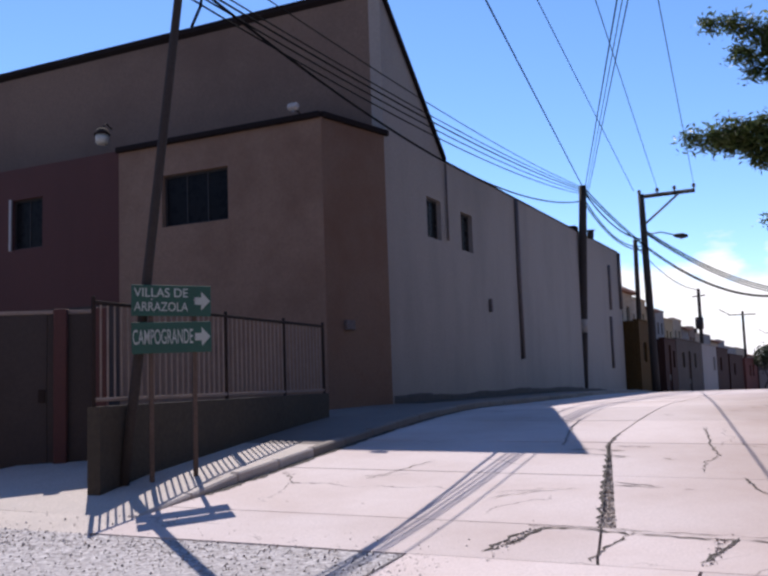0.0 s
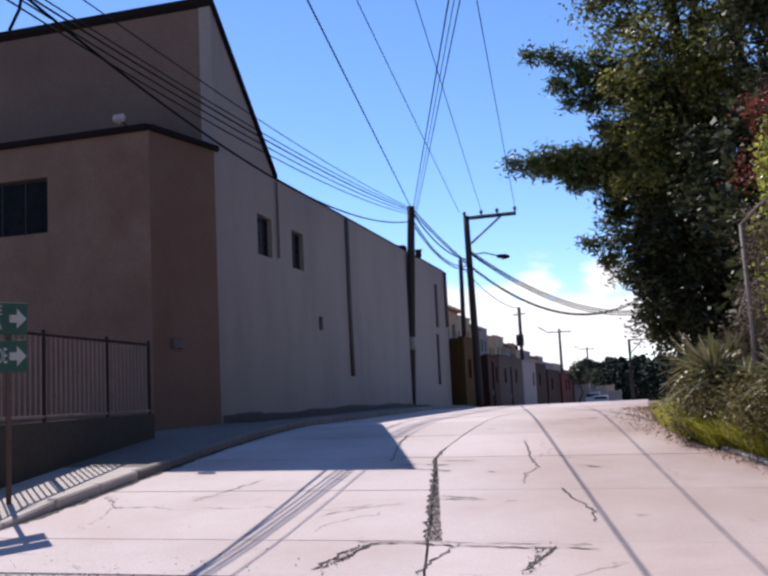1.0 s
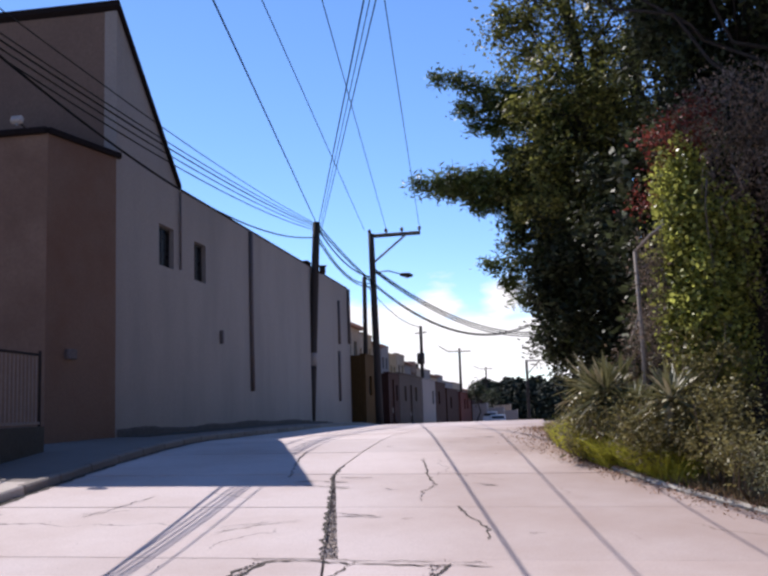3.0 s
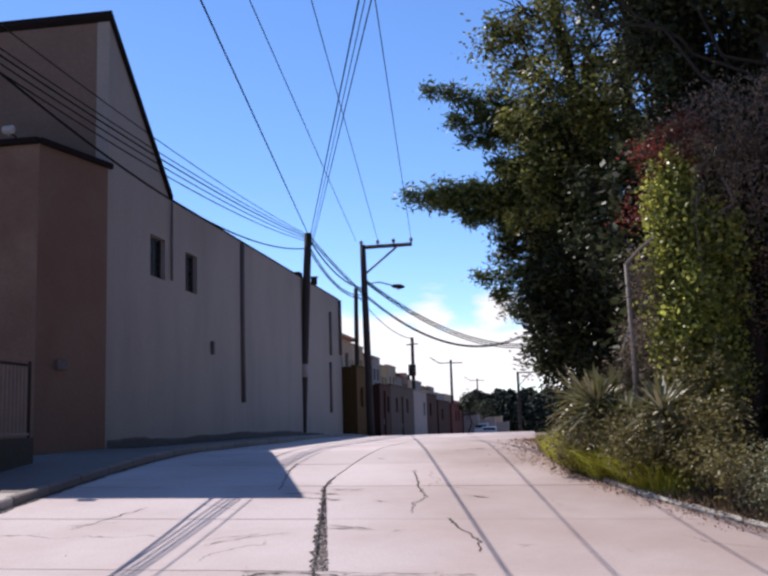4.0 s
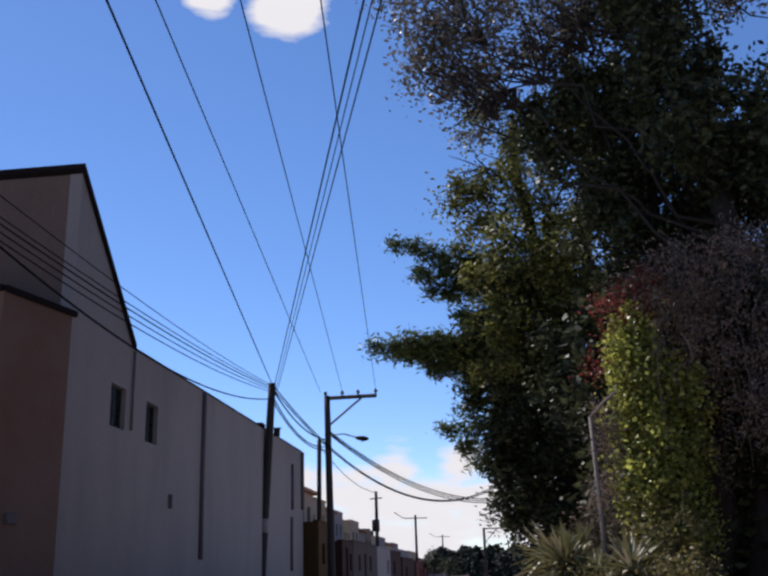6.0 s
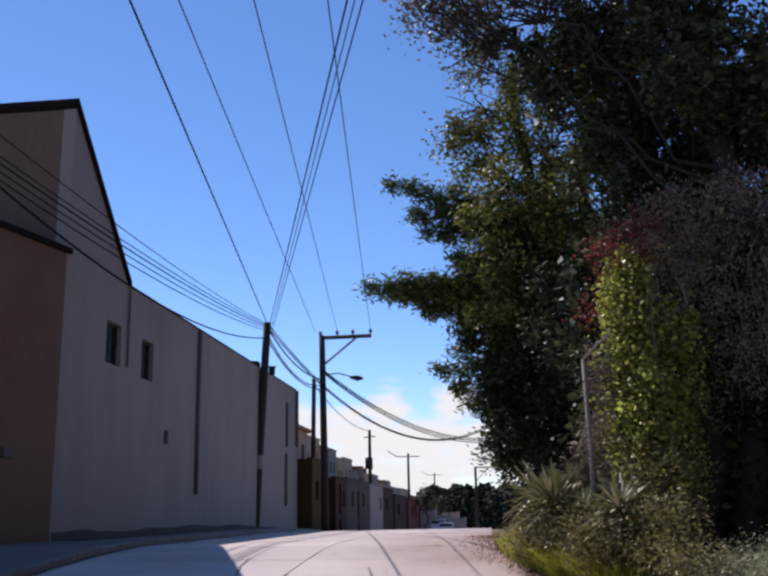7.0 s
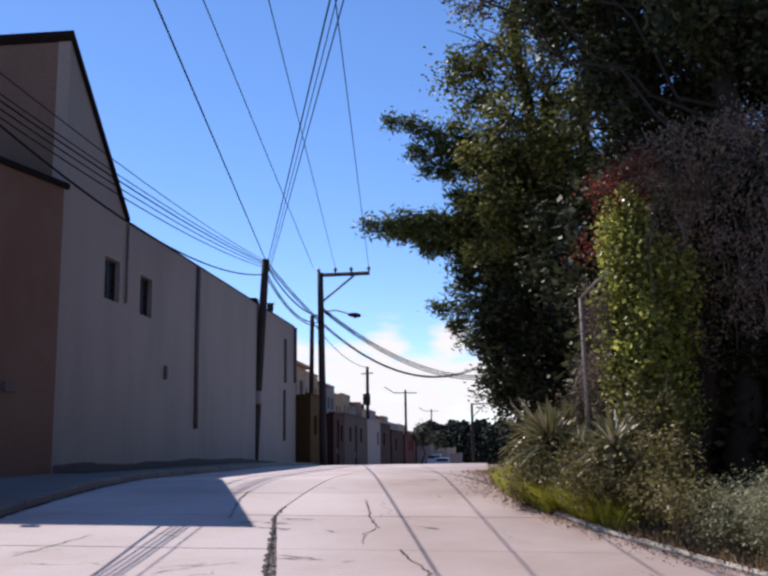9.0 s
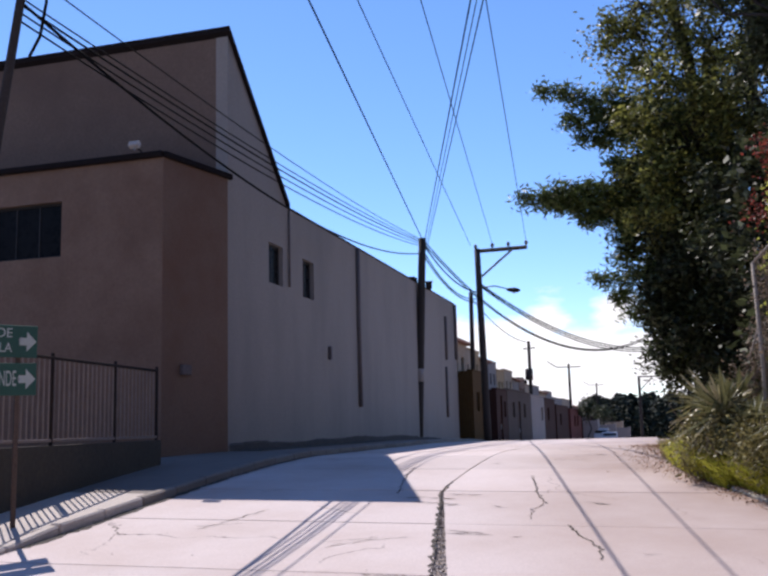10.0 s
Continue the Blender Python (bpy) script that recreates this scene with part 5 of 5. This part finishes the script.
def build_grass(name, label, spots, count, h, material, seed):
    rng = np.random.default_rng(seed)
    vs, fs = [], []
    for i in range(count):
        a, b, sa, sb = spots[rng.integers(len(spots))]
        aa, bb = a + rng.normal() * sa, b + rng.normal() * sb
        if bb < right_kerb_b(aa) + (0.17 if aa < -5.5 else 0.0):
            continue
        p = on_ground(AB(aa, bb), 0.02)
        th = rng.uniform(0, 6.28)
        s = Vector((math.cos(th), math.sin(th), 0)) * 0.008
        ln = h * rng.uniform(0.5, 1.3)
        bend = Vector((rng.normal(), rng.normal(), 0)) * ln * 0.55
        k = len(vs)
        vs += [p - s, p + s, p + s * 0.7 + bend * 0.35 + Vector((0, 0, ln * 0.6)), p - s * 0.7 + bend * 0.35 + Vector((0, 0, ln * 0.6)), p + bend + Vector((0, 0, ln))]
        fs += [(k, k + 1, k + 2, k + 3), (k + 3, k + 2, k + 4)]
    me = bpy.data.meshes.new(name)
    me.from_pydata(vs, [], fs)
    me.materials.append(material)
    tagged(new(name, me), label, "grass", kind="stuff")


build_grass("grass_patch", "bright green grass tuft at the kerb", [(-4.6, 10.5, 0.5, 0.28), (-5.4, 10.9, 0.4, 0.24), (-4.0, 10.35, 0.5, 0.32), (-3.2, 10.3, 0.5, 0.35), (-6.0, 11.15, 0.35, 0.22), (-4.6, 10.8, 0.6, 0.4), (-5.2, 10.7, 0.5, 0.2)], 34000, 0.36, M_GRASS, 51)
build_grass("grass_clump", "taller rank green grass under the yuccas", [(-4.6, 10.9, 0.6, 0.3), (-3.6, 10.7, 0.5, 0.3)], 12000, 0.45, M_GRASS, 53)
build_grass("dry_grass", "dry straw-coloured verge grass", [(-1.5, 10.1, 1.2, 0.3), (1.5, 10.2, 1.5, 0.4), (-6.0, 11.6, 1.0, 0.4), (-8.0, 12.8, 1.2, 0.5), (-3.0, 11.0, 1.5, 0.7)], 12000, 0.12, M_DRYGRASS, 52)


def build_litter():
    rng = np.random.default_rng(61)
    pts = []
    for i in range(5200):
        a = rng.uniform(-9.5, 3.5)
        b = right_kerb_b(a) + rng.normal() * (0.17 if a < -4 else 0.3) - 0.02
        pts.append(on_ground(AB(a, b), 0.02 if b < right_kerb_b(a) or a > -5.4 else 0.06) + Vector((0, 0, abs(rng.normal()) * 0.01)))
    me = leaf_mesh("leaf_litter", np.array([tuple(p) for p in pts]), 0.03, 0.6, M_LITTER, seed=62)
    tagged(new("leaf_litter", me), "fallen brown leaves along the kerb", "leaf litter", kind="stuff")


build_litter()


def build_far_trees():
    rng = np.random.default_rng(71)
    cs, ss = [], []
    for i in range(420):
        az = rng.uniform(-31, -22.6)
        d = rng.uniform(170, 260)
        ht = d * math.tan(radians(1.25 + 0.45 * noise.noise((az * 1.3, 0.0, 5.0)) + rng.normal() * 0.17)) + 1.6
        f = polar(az, 0, d)
        g = ground_z(f.x, f.y)
        for k in range(170):
            u = rng.uniform(0, 1) ** 0.8
            w = (1.12 - u) * 2.4
            cs.append((f.x + rng.normal() * w * 0.6, f.y + rng.normal() * w * 0.6, g + (ht - g) * u))
            ss.append(0.9)
    me = leaf_mesh("far_woods", np.array(cs), np.array(ss), 0.6, M_FARTREE, seed=72)
    tagged(new("far_woods", me), "dark wooded rise beyond the houses", "trees", kind="stuff")


build_far_trees()

# ---- kerbs, footway and road slabs ----
def walk_left(a):
    return 0.0 if a > 0 else -0.62 - (0 if a > -1.5 else min(1.6, (-1.5 - a) * 0.17))


def footway_strip(a_from, a_to, material, label, ramp):
    rows = [a_from + (a_to - a_from) * i / max(3, int((a_to - a_from) / 0.8)) for i in range(max(3, int((a_to - a_from) / 0.8)) + 1)]
    bm = strip_mesh([AB(a, walk_left(a)) for a in rows], [AB(a, 2.0) for a in rows], 0.14, 0.12, 0.3)
    if ramp:
        for v in bm.verts:
            a = (v.co - P0).dot(U)
            v.co.z -= 0.125 * min(1.0, max(0.0, (-9.6 - a) / 1.8))
    tagged(obj("footway", bm, material), label, "footway", kind="structure")


# one footway in two tones: pale in sun, darker colour where shade falls
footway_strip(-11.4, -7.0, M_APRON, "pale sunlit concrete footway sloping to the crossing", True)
footway_strip(-7.0, 39.0, M_WALK_SHADE, "worn concrete footway along the wall, darkened in colour for shade", False)


def build_kerb(name, line, label, lift, material):
    holder = thing(name, label, "kerb", kind="structure")
    for p, q in zip(line, line[1:]):
        p, q = Vector(p), Vector(q)
        d = q - p
        yaw = math.degrees(math.atan2(d.y, d.x))
        pitch = -math.degrees(math.atan2(d.z, d.xy.length))
        c = (p + q) / 2
        ob = part("kerb_stone", boxed((d.length - 0.015, 0.11 if material is M_KERB_PALE else 0.17, 0.34), Matrix(), 0.025), material, holder)
        ob.matrix_world = pose(c.x, c.y, c.z + lift - 0.17 + random.uniform(-0.008, 0.008), 0, pitch, yaw)


# kerb split the same way, its shade put into the second material
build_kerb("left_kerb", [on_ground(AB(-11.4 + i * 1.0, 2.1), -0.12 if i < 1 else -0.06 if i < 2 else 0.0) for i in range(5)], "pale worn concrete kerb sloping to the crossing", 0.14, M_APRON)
build_kerb("left_kerb", [on_ground(AB(-7.4 + i * 1.0, 2.1)) for i in range(46)], "worn concrete kerb of the footway, darkened in colour for shade", 0.14, M_KERB_SHADE)
build_kerb("right_kerb", [on_ground(AB(-13.5 + i * 1.0, right_kerb_b(-13.5 + i * 1.0) + 0.1)) for i in range(9)], "pale worn concrete kerb along the green verge", 0.055, M_KERB_PALE)


def build_road():
    bed = strip_mesh([AB(a, 2.2) for a in [-26 + i * 1.5 for i in range(110)]], [AB(a, right_kerb_b(max(a, -15)) + 0.05) for a in [-26 + i * 1.5 for i in range(110)]], -0.03, -0.03, 0.05)
    tagged(obj("road", bed, M_JOINT), "dirt-filled bed under the concrete road slabs", "road", kind="structure")
    road = bpy.data.objects["road"]
    rng = random.Random(8)
    rows = [-23.5, -21, -18.5, -16, -13.5, -12.2, -10.85, -8.3, -5.85, -3.4, -0.9, 1.6, 4.1, 6.6, 9.1, 11.6, 14.1, 16.6, 19.1, 21.6, 24.1, 26.6, 29.1, 33, 37, 42, 48, 56, 66, 80, 100, 135]
    for a0, a1 in zip(rows, rows[1:]):
        def mid(a):
            return 6.3 + 0.2 * max(0, -5.7 - a)
        def edge_b(a):
            return right_kerb_b(max(a, -15))
        lanes = [(lambda a: 2.2, mid), (mid, edge_b)]
        if a1 <= -12.1:
            lanes = [(lambda a: 5.92, lambda a: 8.4), (lambda a: 8.4, edge_b)]
        for k, (fl, fr) in enumerate(lanes):
            bm = bmesh.new()
            g = 0.006
            gm = 0.05 if -11 < a0 < -6 else 0.02
            n, w = 5, 8
            tilt = rng.uniform(-0.006, 0.006)
            grid = []
            for i in range(n + 1):
                a = a0 + g + (a1 - a0 - 2 * g) * i / n
                l, r = fl(a), fr(a)
                l += (0.015 + 0.024 * max(0, -5.6 - a) if -11 < a0 < -5.5 else 0.015) if k == 1 else 0.004
                r -= 0.012 if not k else 0.002
                row = []
                for j in range(w + 1):
                    b = l + (r - l) * j / w
                    edge = 0.012 * noise.noise((a * 3.1, b * 3.1, 4.0)) if j in (0, w) else 0
                    p = on_ground(AB(a, b + edge), 0.012 + tilt * (i / n - 0.5) + 0.004 * noise.noise((a * 0.8, b * 0.8, 0)))
                    row.append(bm.verts.new(p))
                grid.append(row)
            for r0, r1 in zip(grid, grid[1:]):
                for j in range(w):
                    f = bm.faces.new((r0[j], r0[j + 1], r1[j + 1], r1[j]))
            bd = [e for e in bm.edges if e.is_boundary]
            ex = bmesh.ops.extrude_edge_only(bm, edges=bd)
            for v in ex["geom"]:
                if isinstance(v, bmesh.types.BMVert):
                    v.co.z -= 0.08
            bmesh.ops.recalc_face_normals(bm, faces=bm.faces[:])
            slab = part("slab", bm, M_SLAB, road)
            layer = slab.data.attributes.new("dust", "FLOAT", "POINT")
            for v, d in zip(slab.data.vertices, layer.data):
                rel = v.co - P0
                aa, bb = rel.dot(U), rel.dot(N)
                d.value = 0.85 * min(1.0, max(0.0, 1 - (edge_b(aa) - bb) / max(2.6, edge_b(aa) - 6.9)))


build_road()


def build_cracks():
    road = bpy.data.objects["road"]
    rng = random.Random(12)
    lines = [  # along-wall and across distances, and the width
        ([(-10.95, 6.81), (-11.49, 6.71), (-12.0, 6.58)], 0.04), ([(-10.99, 7.65), (-11.56, 7.56), (-12.1, 7.5)], 0.03), ([(-11.04, 8.57), (-11.52, 8.46), (-11.95, 8.38)], 0.045),
        ([(-4.27, 7.49), (-6.04, 7.79), (-6.8, 7.98), (-7.26, 7.86), (-7.95, 7.9)], 0.022), ([(-8.24, 8.39), (-8.94, 8.63), (-9.46, 8.84), (-10.04, 8.88)], 0.03),
        ([(-6.19, 6.49), (-6.23, 7.0)], 0.03), ([(-6.84, 6.1), (-6.98, 6.83)], 0.035), ([(-8.67, 7.0), (-8.84, 7.5)], 0.03), ([(-6.71, 8.43), (-6.83, 8.85)], 0.025),
        ([(-9.51, 5.7), (-9.16, 6.3)], 0.015), ([(-8.77, 3.7), (-8.53, 4.3)], 0.015), ([(-6.2, 5.73), (-4.2, 5.35), (-3.21, 5.25)], 0.03), ([(-10.9, 6.6), (-10.98, 8.9)], 0.022),
        ([(-2.0, 7.6), (-2.1, 8.3)], 0.03), ([(1.0, 6.9), (0.9, 7.8)], 0.03), ([(5.0, 6.5), (4.9, 8.0)], 0.04)]
    lines += [  # the broken edge across the lanes and short dashes
        ([(-11.99, 6.55), (-11.42, 6.61), (-11.04, 6.78), (-10.94, 7.14), (-11.08, 7.65)], 0.05), ([(-11.08, 7.65), (-11.11, 8.3), (-11.13, 8.97)], 0.03), ([(-8.86, 7.0), (-8.91, 7.6)], 0.035),
        ([(-7.1, 7.28), (-7.17, 7.52)], 0.035), ([(-1.07, 8.15), (-1.05, 8.55)], 0.07), ([(-6.79, 8.61), (-6.86, 8.85)], 0.03), ([(-9.7, 9.26), (-9.71, 9.46)], 0.025), ([(-9.01, 7.82), (-8.98, 7.96)], 0.03),
        ([(-6.55, 5.84), (-6.47, 6.23), (-6.56, 6.7)], 0.045), ([(-7.06, 6.65), (-7.02, 6.79)], 0.04), ([(-8.96, 3.85), (-8.35, 4.03), (-7.54, 4.24)], 0.02), ([(-9.76, 5.82), (-9.36, 6.22), (-9.09, 6.64)], 0.02),
        ([(-2.77, 6.79), (-2.59, 6.58)], 0.05), ([(-10.9, 7.31), (-8.6, 6.86), (-6.2, 6.38), (-5.0, 6.3)], 0.05),
        # gutter dirt along the kerb; its dark tone also paints the face's shade
        ([(-10.2, 2.24), (-7.0, 2.25), (-3.0, 2.25), (2.0, 2.24), (8.0, 2.25)], 0.14)]
    for pts, w in lines:
        bm = bmesh.new()
        row = []
        for p, q in zip(pts, pts[1:]):
            n = max(3, int(math.hypot(q[0] - p[0], q[1] - p[1]) / 0.07))
            for i in range(n):
                t = i / n
                row.append((p[0] + (q[0] - p[0]) * t, p[1] + (q[1] - p[1]) * t))
        row.append(pts[-1])
        prev = None
        for k, (a, b) in enumerate(row):
            a2, b2 = row[min(k + 1, len(row) - 1)]
            a1, b1 = row[max(k - 1, 0)]
            da, db = a2 - a1, b2 - b1
            ln = math.hypot(da, db) or 1
            na, nb = -db / ln, da / ln
            wob = rng.uniform(-0.03, 0.03)
            h = 0.7 * w * rng.uniform(0.15, 0.8) * (0.25 if k in (0, len(row) - 1) else 1)
            pair = [bm.verts.new(on_ground(AB(a + na * (wob + s * h), b + nb * (wob + s * h)), 0.021)) for s in (-1, 1)]
            if prev:
                bm.faces.new((prev[0], prev[1], pair[1], pair[0]))
            prev = pair
        part("crack", bm, M_CRACK, road, "ragged crack filled with dark dirt")
    rng2 = np.random.default_rng(13)
    cs = []
    for i in range(900):
        a = rng2.uniform(-10.8, -5.8)
        b = 6.3 + 0.2 * max(0, -5.7 - a) + rng2.uniform(0.0, 0.02 + 0.026 * max(0, -5.6 - a))
        cs.append(tuple(on_ground(AB(a, b), -0.005 + rng2.uniform(0, 0.012))))
    for c0 in ((-11.5, 6.7), (-11.6, 8.45)):
        for i in range(70):
            cs.append(tuple(on_ground(AB(c0[0] + rng2.normal() * 0.25, c0[1] + rng2.normal() * 0.035), 0.022)))
    me = leaf_mesh("grit", np.array(cs), 0.028, 0.8, M_STONE, seed=14)
    tagged(new("grit", me), "loose grit lying in the open road joint", "gravel", kind="stuff")


build_cracks()


def build_pebbles():
    rng = np.random.default_rng(17)
    cs = []
    for i in range(9000):
        a = -12.2 - abs(rng.normal()) * 1.7 + (0.8 * rng.normal() if i % 3 == 0 else 0)
        b = rng.uniform(-3.0, 6.4)
        cs.append(tuple(on_ground(AB(a, b), 0.012)))
    me = leaf_mesh("pebbles", np.array(cs), 0.03, 0.8, M_STONE, up=1.5, seed=18)
    tagged(new("pebbles", me), "loose pale pebbles over the worn asphalt edge", "gravel", kind="stuff")


build_pebbles()
# near-black strip laid on the footway as painted shade beside the wall
tagged(obj("wall_foot_shade", strip_mesh([AB(a, 0.03) for a in [0.2 + i * 1.3 for i in range(21)]], [AB(a, 0.75) for a in [0.2 + i * 1.3 for i in range(21)]], 0.152, 0.15, 0.02), M_CRACK), "dark strip along the foot of the wall, painting shade on the footway", "soil", kind="structure")
